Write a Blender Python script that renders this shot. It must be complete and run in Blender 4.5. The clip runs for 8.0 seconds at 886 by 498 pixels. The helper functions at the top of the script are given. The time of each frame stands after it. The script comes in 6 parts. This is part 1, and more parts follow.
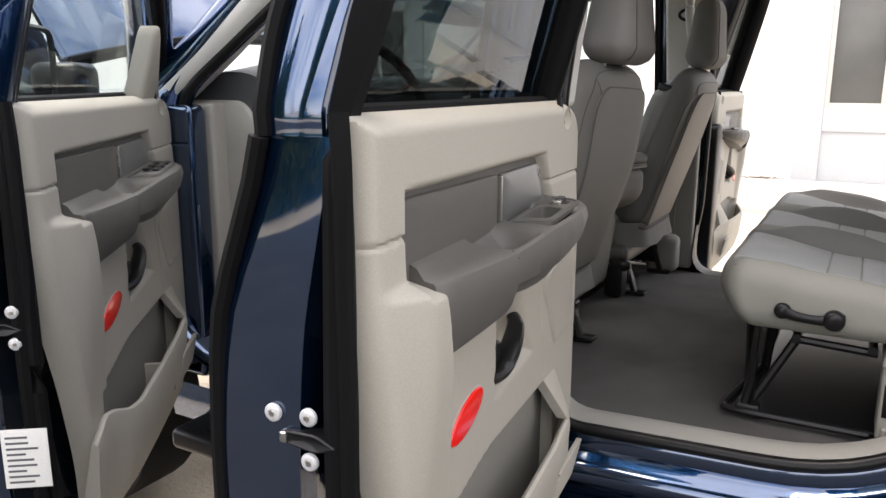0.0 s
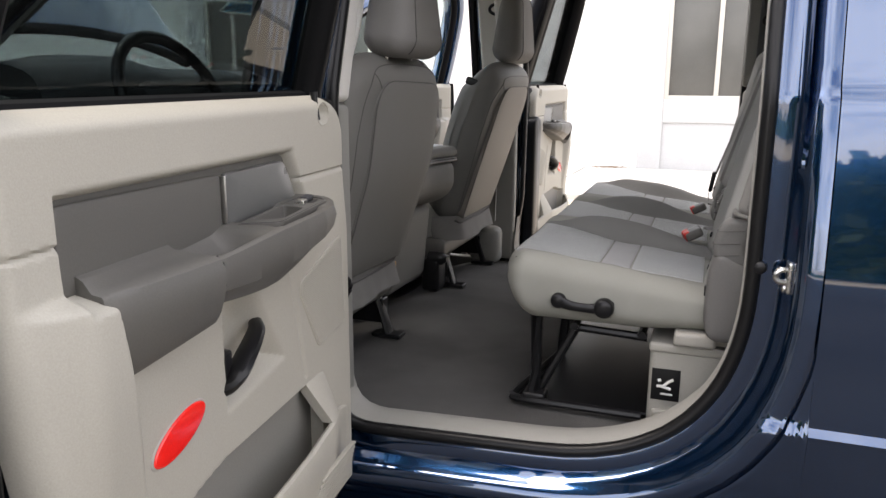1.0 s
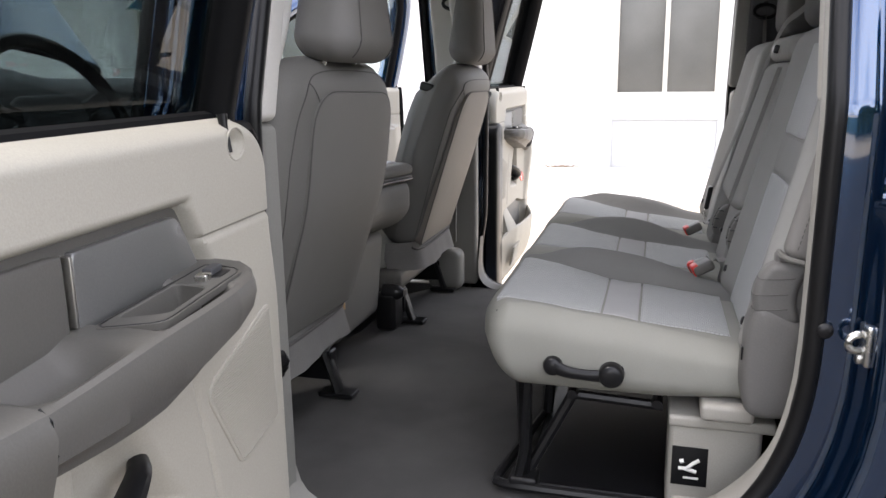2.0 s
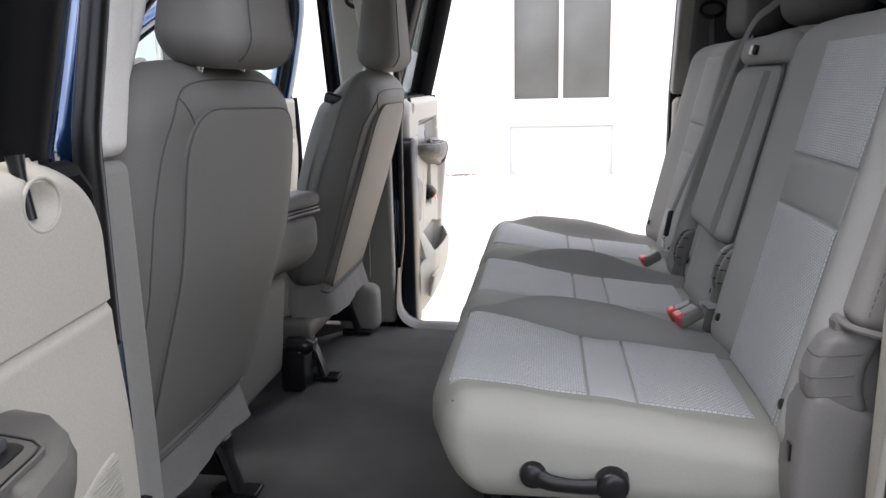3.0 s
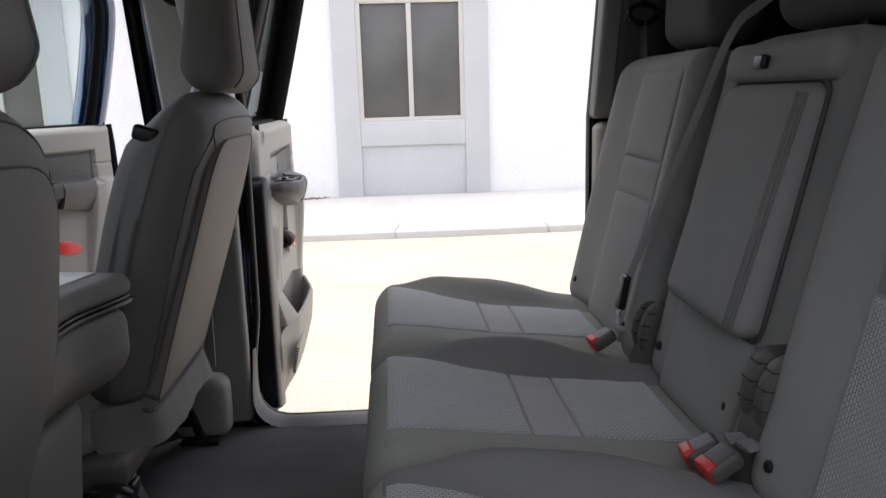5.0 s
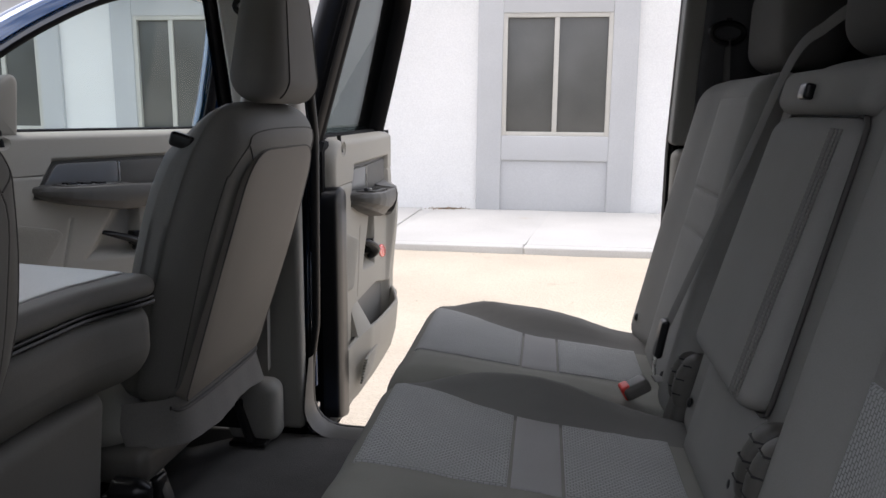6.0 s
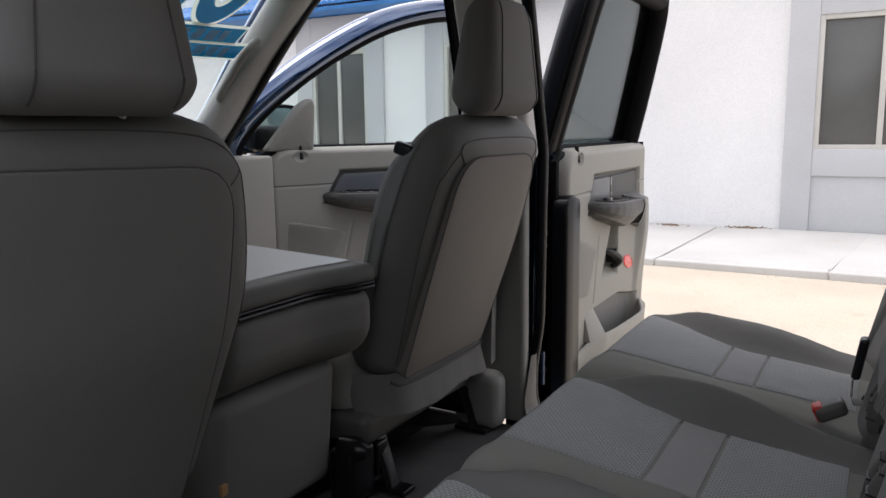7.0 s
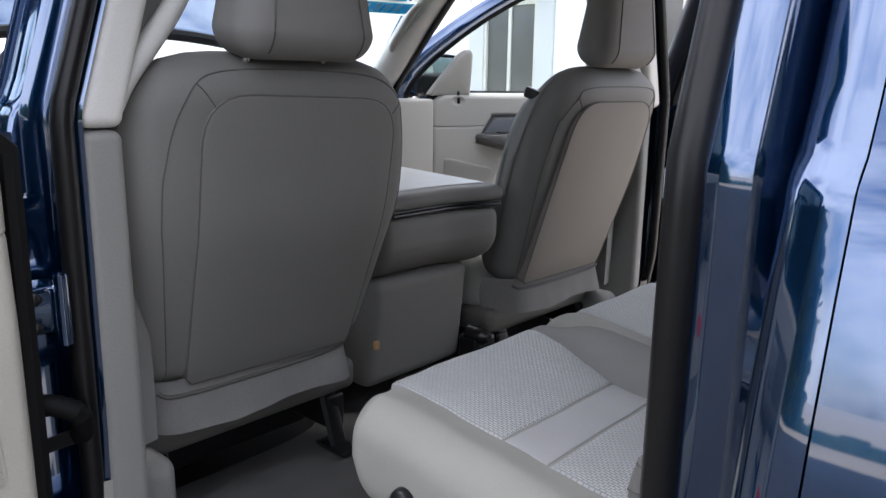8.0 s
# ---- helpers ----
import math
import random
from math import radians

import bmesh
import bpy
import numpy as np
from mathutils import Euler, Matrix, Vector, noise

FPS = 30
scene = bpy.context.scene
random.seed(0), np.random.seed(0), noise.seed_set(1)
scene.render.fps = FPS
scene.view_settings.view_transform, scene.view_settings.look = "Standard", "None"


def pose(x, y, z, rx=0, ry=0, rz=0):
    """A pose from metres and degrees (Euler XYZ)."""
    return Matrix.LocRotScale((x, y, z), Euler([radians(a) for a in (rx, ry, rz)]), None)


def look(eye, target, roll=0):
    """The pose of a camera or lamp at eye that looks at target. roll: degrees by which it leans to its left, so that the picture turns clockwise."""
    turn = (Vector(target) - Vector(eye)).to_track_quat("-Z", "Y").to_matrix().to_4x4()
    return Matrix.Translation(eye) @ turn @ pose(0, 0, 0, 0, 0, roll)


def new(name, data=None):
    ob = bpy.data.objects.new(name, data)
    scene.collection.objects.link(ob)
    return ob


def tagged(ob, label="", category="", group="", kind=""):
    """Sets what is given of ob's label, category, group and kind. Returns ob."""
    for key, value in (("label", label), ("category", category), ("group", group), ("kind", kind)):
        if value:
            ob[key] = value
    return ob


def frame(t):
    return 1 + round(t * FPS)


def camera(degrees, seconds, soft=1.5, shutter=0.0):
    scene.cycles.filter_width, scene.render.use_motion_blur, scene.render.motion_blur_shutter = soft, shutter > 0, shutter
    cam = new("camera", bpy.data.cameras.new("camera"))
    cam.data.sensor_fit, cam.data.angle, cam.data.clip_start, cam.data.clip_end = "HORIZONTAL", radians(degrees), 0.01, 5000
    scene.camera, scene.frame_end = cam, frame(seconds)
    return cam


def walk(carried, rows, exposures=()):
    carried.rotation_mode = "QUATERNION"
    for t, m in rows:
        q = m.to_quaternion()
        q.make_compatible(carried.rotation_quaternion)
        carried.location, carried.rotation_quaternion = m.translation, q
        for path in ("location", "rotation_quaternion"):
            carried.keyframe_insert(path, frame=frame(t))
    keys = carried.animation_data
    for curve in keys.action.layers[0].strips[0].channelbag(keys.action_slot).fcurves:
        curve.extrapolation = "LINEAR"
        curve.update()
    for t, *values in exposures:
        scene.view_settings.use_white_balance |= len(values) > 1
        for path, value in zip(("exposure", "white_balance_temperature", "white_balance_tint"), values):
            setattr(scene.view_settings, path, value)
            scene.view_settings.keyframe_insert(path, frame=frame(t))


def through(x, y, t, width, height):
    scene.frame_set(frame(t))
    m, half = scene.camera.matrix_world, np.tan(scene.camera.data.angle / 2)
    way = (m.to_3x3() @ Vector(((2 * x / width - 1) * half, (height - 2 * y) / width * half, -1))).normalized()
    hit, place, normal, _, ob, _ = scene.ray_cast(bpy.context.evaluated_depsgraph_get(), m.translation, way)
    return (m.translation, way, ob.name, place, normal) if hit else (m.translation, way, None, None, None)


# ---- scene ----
cam = camera(60.4, 8.0)
SIZE = 1.10  # metres to one unit of the plan below
PATH = [
    (0, (0.072, -2.249, 1.383), (-0.88, -0.541, 0.961), 0.2),
    (0.5, (0.244, -2.229, 1.394), (-0.569, -0.452, 0.965), -0.2),
    (1, (0.235, -2.129, 1.386), (-0.42, -0.291, 0.948), 0.3),
    (1.2, (0.211, -2.075, 1.383), (-0.401, -0.221, 0.946), 0.1),
    (2.3, (0.073, -1.689, 1.406), (-0.390, 0.029, 1.007), -1.2),
    (2.5, (0.059, -1.618, 1.402), (-0.380, 0.104, 1.018), -1.5),
    (3, (-0.035, -1.472, 1.405), (-0.277, 0.288, 1.018), -1.3),
    (3.5, (-0.122, -1.322, 1.417), (-0.138, 0.452, 1.020), -1),
    (4, (-0.148, -1.148, 1.416), (-0.04, 0.804, 0.997), -1.5),
    (4.2, (-0.149, -1.091, 1.421), (-0.025, 0.863, 1.012), -2.4),
    (5.3, (-0.126, -0.944, 1.419), (-0.017, 1.017, 1.042), -1.1),
    (5.5, (-0.085, -0.929, 1.42), (-0.036, 1.037, 1.06), -0.3),
    (6, (0.05, -0.903, 1.426), (-0.206, 1.049, 1.069), 0.5),
    (6.5, (0.159, -0.871, 1.409), (-0.511, 0.981, 1.057), -0.4),
    (7, (0.242, -0.932, 1.413), (-0.747, 0.778, 1.1), -0.7),
    (7.4, (0.335, -1.042, 1.416), (-0.806, 0.564, 1.069), 0.4),
    (7.5, (0.366, -1.085, 1.416), (-0.798, 0.498, 1.046), 0.2),
    (7.8, (0.436, -1.141, 1.421), (-0.804, 0.361, 0.967), 1.0),
    (8, (0.507, -1.168, 1.405), (-0.809, 0.274, 0.97), 0.8),
]
EXPOSURE = [(t, e, k, 16.5) for t, e, k in ((0.0, 1.04, 7100), (1.0, 1.04, 7000), (2.3, 1.30, 6600), (3.5, 1.15, 6500), (4.2, 0.76, 6500), (5.3, 0.24, 6500), (6.5, 0.10, 6550), (7.2, 0.10, 6600), (8.0, 1.18, 6300))]
walk(cam, [(t, look(Vector(eye) * SIZE, Vector(target) * SIZE, roll)) for t, eye, target, roll in PATH], EXPOSURE)


# ---- light: hazy bright sky ----
world = bpy.data.worlds.new("sky")
scene.world = world
world.use_nodes = True
wn = world.node_tree
sky = wn.nodes.new("ShaderNodeTexSky")
sky.sky_type, sky.sun_disc = "NISHITA", False
sky.sun_elevation, sky.sun_rotation, sky.dust_density, sky.air_density = radians(65), radians(272), 1.6, 1.0
wn.nodes["Background"].inputs["Strength"].default_value = 0.19
# broken bright cloud over the whole sky
where = wn.nodes.new("ShaderNodeTexCoord")
cloud = wn.nodes.new("ShaderNodeTexNoise")
cloud.inputs["Scale"].default_value, cloud.inputs["Detail"].default_value, cloud.inputs["Roughness"].default_value = 3.2, 7.0, 0.6
wn.links.new(where.outputs["Generated"], cloud.inputs["Vector"])
cover = wn.nodes.new("ShaderNodeMapRange")
for key, v in (("From Min", 0.34), ("From Max", 0.56), ("To Min", 0.0), ("To Max", 0.9)):
    cover.inputs[key].default_value = v
wn.links.new(cloud.outputs["Fac"], cover.inputs["Value"])
veil = wn.nodes.new("ShaderNodeMix")
veil.data_type = "RGBA"
veil.inputs[7].default_value = (10.0, 10.3, 10.6, 1)
wn.links.new(cover.outputs["Result"], veil.inputs[0])
wn.links.new(sky.outputs["Color"], veil.inputs[6])
wn.links.new(veil.outputs[2], wn.nodes["Background"].inputs["Color"])
sun = new("sun", bpy.data.lights.new("sun", "SUN"))
sun.data.energy, sun.data.angle, sun.data.color = 1.7, radians(30), (1.0, 0.96, 0.90)
sun.matrix_world = look((-4.6, 0.2, 10.0), (0, 0, 0))


# ---- materials ----
def nodes_of(name):
    m = bpy.data.materials.new(name)
    m.use_nodes = True
    return m, m.node_tree, m.node_tree.nodes["Principled BSDF"]


def link(t, a, b):
    t.links.new(a, b)


def texture(t, kind, scale, **more):
    n = t.nodes.new(kind)
    c = t.nodes.new("ShaderNodeTexCoord")
    link(t, c.outputs["Object"], n.inputs["Vector"])
    n.inputs["Scale"].default_value = scale
    for k, v in more.items():
        n.inputs[k].default_value = v
    return n


def mixed(t, fac, a, b):
    n = t.nodes.new("ShaderNodeMix")
    n.data_type = "RGBA"
    for key, v in ((6, a), (7, b)):
        if isinstance(v, tuple):
            n.inputs[key].default_value = (*v, 1)
        else:
            link(t, v, n.inputs[key])
    if isinstance(fac, float):
        n.inputs[0].default_value = fac
    else:
        link(t, fac, n.inputs[0])
    return n.outputs[2]


def ramp(t, value, lo, hi):
    n = t.nodes.new("ShaderNodeMapRange")
    n.inputs["From Min"].default_value, n.inputs["From Max"].default_value = lo, hi
    link(t, value, n.inputs["Value"])
    return n.outputs["Result"]


def surface(name, color, rough=0.5, metal=0.0, vary=0.12, broad=3.0, fine=120.0, bump=0.15, depth=0.001, coat=0.0, stain=None, specular=0.5):
    """Colour with broad and fine variation, a fine relief and uneven gloss."""
    m, t, p = nodes_of(name)
    big = texture(t, "ShaderNodeTexNoise", broad, Detail=4.0)
    small = texture(t, "ShaderNodeTexNoise", fine, Detail=3.0)
    lo = tuple(c * (1 - vary) for c in color)
    hi = tuple(min(1, c * (1 + vary)) for c in color)
    col = mixed(t, ramp(t, big.outputs["Fac"], 0.3, 0.7), lo, hi)
    grain = mixed(t, ramp(t, small.outputs["Fac"], 0.25, 0.75), (0.88, 0.88, 0.88), (1.0, 1.0, 1.0))
    mul = t.nodes.new("ShaderNodeMix")
    mul.data_type, mul.blend_type = "RGBA", "MULTIPLY"
    mul.inputs[0].default_value = 1.0
    link(t, col, mul.inputs[6])
    link(t, grain, mul.inputs[7])
    out = mul.outputs[2]
    if stain:
        spot = texture(t, "ShaderNodeTexNoise", stain[1], Detail=6.0, Roughness=0.65)
        out = mixed(t, ramp(t, spot.outputs["Fac"], stain[2], stain[2] + 0.14), out, stain[0])
    link(t, out, p.inputs["Base Color"])
    r = t.nodes.new("ShaderNodeMapRange")
    r.inputs["To Min"].default_value, r.inputs["To Max"].default_value = max(0.02, rough - 0.06), min(1, rough + 0.06)
    link(t, big.outputs["Fac"], r.inputs["Value"])
    link(t, r.outputs["Result"], p.inputs["Roughness"])
    p.inputs["Metallic"].default_value = metal
    p.inputs["Specular IOR Level"].default_value = specular
    p.inputs["Coat Weight"].default_value, p.inputs["Coat Roughness"].default_value = coat, 0.03
    if bump:
        b = t.nodes.new("ShaderNodeBump")
        b.inputs["Strength"].default_value, b.inputs["Distance"].default_value = bump, depth
        link(t, small.outputs["Fac"], b.inputs["Height"])
        link(t, b.outputs["Normal"], p.inputs["Normal"])
    return m


def cloth(name, dark, light, turn, pitch=0.0042):
    """Ribbed woven seat cloth: rows of short stitches."""
    m, t, p = nodes_of(name)
    c = t.nodes.new("ShaderNodeTexCoord")
    mp = t.nodes.new("ShaderNodeMapping")
    mp.inputs["Rotation"].default_value = turn
    link(t, c.outputs["Object"], mp.inputs["Vector"])
    br = t.nodes.new("ShaderNodeTexBrick")
    link(t, mp.outputs["Vector"], br.inputs["Vector"])
    br.inputs["Scale"].default_value = 1.0
    br.inputs["Brick Width"].default_value, br.inputs["Row Height"].default_value = pitch * 1.7, pitch
    br.inputs["Mortar Size"].default_value, br.inputs["Mortar Smooth"].default_value = pitch * 0.22, 0.6
    br.inputs["Color1"].default_value, br.inputs["Color2"].default_value = (*light, 1), (*[v * 0.88 for v in light], 1)
    br.inputs["Mortar"].default_value = (*dark, 1)
    n = texture(t, "ShaderNodeTexNoise", 6.0, Detail=4.0)
    link(t, mixed(t, ramp(t, n.outputs["Fac"], 0.35, 0.75), br.outputs["Color"], tuple(0.9 * (a + b) / 2 for a, b in zip(dark, light))), p.inputs["Base Color"])
    p.inputs["Roughness"].default_value = 0.9
    p.inputs["Sheen Weight"].default_value = 0.15
    b = t.nodes.new("ShaderNodeBump")
    b.inputs["Strength"].default_value, b.inputs["Distance"].default_value, b.invert = 0.6, 0.0012, True
    link(t, br.outputs["Fac"], b.inputs["Height"])
    link(t, b.outputs["Normal"], p.inputs["Normal"])
    return m


def clear_glass(name, tint, rough=0.0):
    """Thin tinted pane: straight view through it and a Fresnel gloss."""
    m, t, p = nodes_of(name)
    t.nodes.remove(p)
    out = t.nodes["Material Output"]
    see, gloss, mix, fres = (t.nodes.new("ShaderNode" + k) for k in ("BsdfTransparent", "BsdfGlossy", "MixShader", "LayerWeight"))
    see.inputs["Color"].default_value = (*tint, 1)
    gloss.inputs["Roughness"].default_value = rough
    fres.inputs["Blend"].default_value = 0.5
    power, scale = t.nodes.new("ShaderNodeMath"), t.nodes.new("ShaderNodeMath")
    power.operation, scale.operation = "POWER", "MULTIPLY_ADD"
    link(t, fres.outputs["Facing"], power.inputs[0])
    power.inputs[1].default_value = 4.0
    link(t, power.outputs["Value"], scale.inputs[0])
    scale.inputs[1].default_value, scale.inputs[2].default_value = 0.6, 0.015
    link(t, scale.outputs["Value"], mix.inputs["Fac"])
    link(t, see.outputs["BSDF"], mix.inputs[1])
    link(t, gloss.outputs["BSDF"], mix.inputs[2])
    link(t, mix.outputs["Shader"], out.inputs["Surface"])
    return m


def film(name, color, through=0.55):
    """Printed film that lets some daylight through."""
    m, t, p = nodes_of(name)
    n = texture(t, "ShaderNodeTexNoise", 60.0, Detail=3.0)
    col = mixed(t, n.outputs["Fac"], tuple(c * 0.85 for c in color), color)
    link(t, col, p.inputs["Base Color"])
    p.inputs["Roughness"].default_value = 0.5
    lit, mix = t.nodes.new("ShaderNodeBsdfTranslucent"), t.nodes.new("ShaderNodeMixShader")
    link(t, col, lit.inputs["Color"])
    mix.inputs["Fac"].default_value = through
    link(t, p.outputs["BSDF"], mix.inputs[1])
    link(t, lit.outputs["BSDF"], mix.inputs[2])
    link(t, mix.outputs["Shader"], t.nodes["Material Output"].inputs["Surface"])
    return m


PAINT = surface("blue_paint", (0.006, 0.043, 0.124), 0.16, 0.9, 0.06, 2.0, 900, 0.02, 0.0002, coat=1.0, specular=0.4)
PAINT.node_tree.nodes["Principled BSDF"].inputs["Coat IOR"].default_value = 1.95
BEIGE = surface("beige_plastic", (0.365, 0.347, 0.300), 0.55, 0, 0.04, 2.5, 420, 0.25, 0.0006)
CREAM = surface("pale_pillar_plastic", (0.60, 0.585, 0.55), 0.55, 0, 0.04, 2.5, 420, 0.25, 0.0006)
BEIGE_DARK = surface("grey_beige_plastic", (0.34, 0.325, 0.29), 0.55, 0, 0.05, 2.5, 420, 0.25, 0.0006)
RECLINER = surface("hinge_plastic", (0.128, 0.124, 0.118), 0.6, 0, 0.05, 4, 420, 0.2, 0.0005)
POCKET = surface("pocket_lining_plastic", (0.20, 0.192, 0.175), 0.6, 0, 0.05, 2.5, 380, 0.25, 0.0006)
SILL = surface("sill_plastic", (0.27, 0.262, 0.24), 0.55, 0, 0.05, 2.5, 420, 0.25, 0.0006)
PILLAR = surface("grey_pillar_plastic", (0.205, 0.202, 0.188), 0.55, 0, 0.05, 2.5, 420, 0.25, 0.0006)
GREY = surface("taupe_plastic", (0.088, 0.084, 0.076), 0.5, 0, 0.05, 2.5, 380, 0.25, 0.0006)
SILVER = surface("satin_grey_trim", (0.18, 0.18, 0.176), 0.3, 0.4, 0.05, 4, 500, 0.05, 0.0003)
SEAT_BAND = surface("seat_band_cloth", (0.40, 0.396, 0.388), 0.92, 0, 0.06, 5, 900, 0.5, 0.0008, specular=0.2)
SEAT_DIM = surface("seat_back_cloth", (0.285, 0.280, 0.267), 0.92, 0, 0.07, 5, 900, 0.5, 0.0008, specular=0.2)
# the plain seat cloth darkened, with bolster-top shading put into its colour
SEAT_NAP_SHADE = surface("bolster_shade_cloth", (0.205, 0.202, 0.190), 0.92, 0, 0.07, 5, 900, 0.5, 0.0008, specular=0.2)
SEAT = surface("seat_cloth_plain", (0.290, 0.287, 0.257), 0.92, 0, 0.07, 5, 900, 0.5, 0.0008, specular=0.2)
SEAT_TAN = surface("tan_seat_vinyl", (0.182, 0.165, 0.145), 0.62, 0, 0.05, 4, 500, 0.3, 0.0006, specular=0.35)
SEAT_BACK = surface("seat_vinyl", (0.158, 0.154, 0.142), 0.62, 0, 0.05, 4, 500, 0.3, 0.0006, specular=0.35)
SKIRT = surface("seat_skirt_felt", (0.168, 0.163, 0.153), 0.9, 0, 0.08, 9, 300, 0.4, 0.001, specular=0.2)
WEAVE = cloth("seat_cloth_weave", (0.20, 0.197, 0.19), (0.505, 0.520, 0.505), (0, 0, 0), 0.0046)
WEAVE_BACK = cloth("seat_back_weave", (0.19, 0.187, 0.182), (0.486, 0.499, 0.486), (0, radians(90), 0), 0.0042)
# sheen from the windscreen on the dark lid, painted as a pale grey
LID_SHEEN = surface("lid_sheen_vinyl", (0.40, 0.405, 0.40), 0.35, 0, 0.06, 6, 300, 0.2, 0.0006)
PIPING = surface("seat_piping", (0.085, 0.081, 0.076), 0.8, 0, 0.05, 6, 700, 0.3, 0.0005)
CARPET = surface("carpet", (0.104, 0.101, 0.098), 1.0, 0, 0.2, 4, 700, 0.9, 0.003, specular=0.1)
RUBBER = surface("black_rubber", (0.005, 0.005, 0.0055), 0.6, 0, 0.15, 6, 300, 0.15, 0.0006, specular=0.1)
SEAL = surface("door_seal_rubber", (0.006, 0.006, 0.0065), 0.36, 0, 0.12, 6, 300, 0.1, 0.0005, specular=0.28)
BLACK = surface("black_plastic", (0.009, 0.009, 0.010), 0.32, 0, 0.1, 6, 300, 0.1, 0.0004, specular=0.3)
DASH = surface("dark_grey_plastic", (0.045, 0.046, 0.05), 0.6, 0, 0.08, 5, 400, 0.2, 0.0006)
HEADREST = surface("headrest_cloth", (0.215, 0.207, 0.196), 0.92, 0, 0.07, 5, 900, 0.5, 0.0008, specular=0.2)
# the headrest cloth darkened, with the cab's rear shade put into its colour
REAR_REST_SHADED = surface("rear_headrest_shaded_cloth", (0.105, 0.102, 0.097), 0.92, 0, 0.07, 5, 900, 0.5, 0.0008, specular=0.2)
BOX_PLASTIC = surface("box_plastic", (0.36, 0.345, 0.305), 0.55, 0, 0.05, 2.5, 420, 0.25, 0.0006)
STEEL = surface("zinc_steel", (0.62, 0.61, 0.58), 0.28, 1.0, 0.08, 30, 300, 0.1, 0.0004)
BOLT = surface("white_bolt", (0.60, 0.61, 0.62), 0.35, 0.2, 0.05, 40, 300, 0.05, 0.0003)
RED = surface("red_reflector", (0.86, 0.016, 0.010), 0.25, 0, 0.06, 30, 400, 0.1, 0.0006, coat=0.5)
RED_BUTTON = surface("red_button", (0.62, 0.03, 0.02), 0.4, 0, 0.06, 30, 300, 0.05, 0.0003)
WEB_DARK = surface("dark_webbing", (0.05, 0.049, 0.047), 0.85, 0, 0.06, 20, 500, 0.4, 0.0006)
WEB = surface("belt_webbing", (0.20, 0.195, 0.185), 0.85, 0, 0.06, 20, 500, 0.4, 0.0006)
STUCCO = surface("white_stucco", (0.86, 0.855, 0.84), 0.9, 0, 0.03, 0.8, 60, 0.5, 0.004, stain=((0.66, 0.63, 0.58), 0.9, 0.66))
SURROUND = surface("pale_grey_render", (0.56, 0.565, 0.57), 0.85, 0, 0.04, 1.2, 70, 0.4, 0.003, stain=((0.50, 0.48, 0.45), 1.4, 0.66))
WINFRAME = surface("window_aluminium", (0.60, 0.58, 0.53), 0.5, 0.1, 0.04, 4, 200, 0.1, 0.0004)
WINGLASS = surface("screened_glass", (0.115, 0.115, 0.108), 0.25, 0, 0.12, 1.4, 90, 0.05, 0.0005)
SAND = surface("sand_ground", (0.62, 0.545, 0.44), 1.0, 0, 0.10, 0.6, 45, 0.8, 0.02, stain=((0.47, 0.40, 0.32), 1.3, 0.62), specular=0.1)
CONCRETE = surface("pale_concrete", (0.565, 0.555, 0.53), 0.95, 0, 0.06, 0.9, 60, 0.5, 0.004, stain=((0.48, 0.44, 0.38), 1.6, 0.64), specular=0.2)
ASPHALT = surface("asphalt", (0.055, 0.052, 0.05), 0.95, 0, 0.2, 0.7, 80, 0.6, 0.006, specular=0.2)
TILE = surface("blue_roof_tile", (0.035, 0.19, 0.50), 0.45, 0, 0.12, 2, 60, 0.2, 0.003)
LABEL = surface("paper_label", (0.75, 0.75, 0.72), 0.6, 0, 0.03, 10, 300, 0.05, 0.0002)
INK = surface("ink", (0.10, 0.10, 0.11), 0.7, 0, 0.05, 10, 300, 0.0)
GLASS = clear_glass("door_glass", (0.86, 0.92, 0.92))
TINTED = clear_glass("tinted_door_glass", (0.30, 0.34, 0.34))
SHIELD = clear_glass("windscreen_glass", (0.86, 0.93, 0.93))
DARKGLASS = clear_glass("privacy_glass", (0.03, 0.035, 0.04))
STICKER = film("blue_sticker", (0.03, 0.40, 0.62), 0.85)
STICKER_EDGE = film("pale_sticker", (0.72, 0.75, 0.70), 0.85)
PLASTER = surface("tan_plaster", (0.52, 0.44, 0.33), 0.9, 0, 0.06, 0.7, 40, 0.3, 0.004)
WOODY = surface("tan_tag", (0.42, 0.25, 0.10), 0.6, 0, 0.1, 30, 300, 0.1, 0.0004)
LEAF = surface("shrub_leaf", (0.07, 0.11, 0.03), 0.7, 0, 0.3, 3, 40, 0.1, 0.002)
STONE = surface("lot_stone", (0.57, 0.50, 0.41), 0.95, 0, 0.2, 6, 80, 0.3, 0.002)
DRY = surface("dry_leaf", (0.22, 0.14, 0.07), 0.9, 0, 0.3, 20, 80, 0.1, 0.001)
MIRROR = surface("mirror_silver", (0.85, 0.86, 0.87), 0.03, 1.0, 0.02, 3, 50, 0.0)


# ---- mesh helpers ----
def finish(bm, m=None):
    if m is not None:
        bmesh.ops.transform(bm, matrix=m, verts=bm.verts)
        if m.determinant() < 0:
            bmesh.ops.reverse_faces(bm, faces=bm.faces)
    return bm


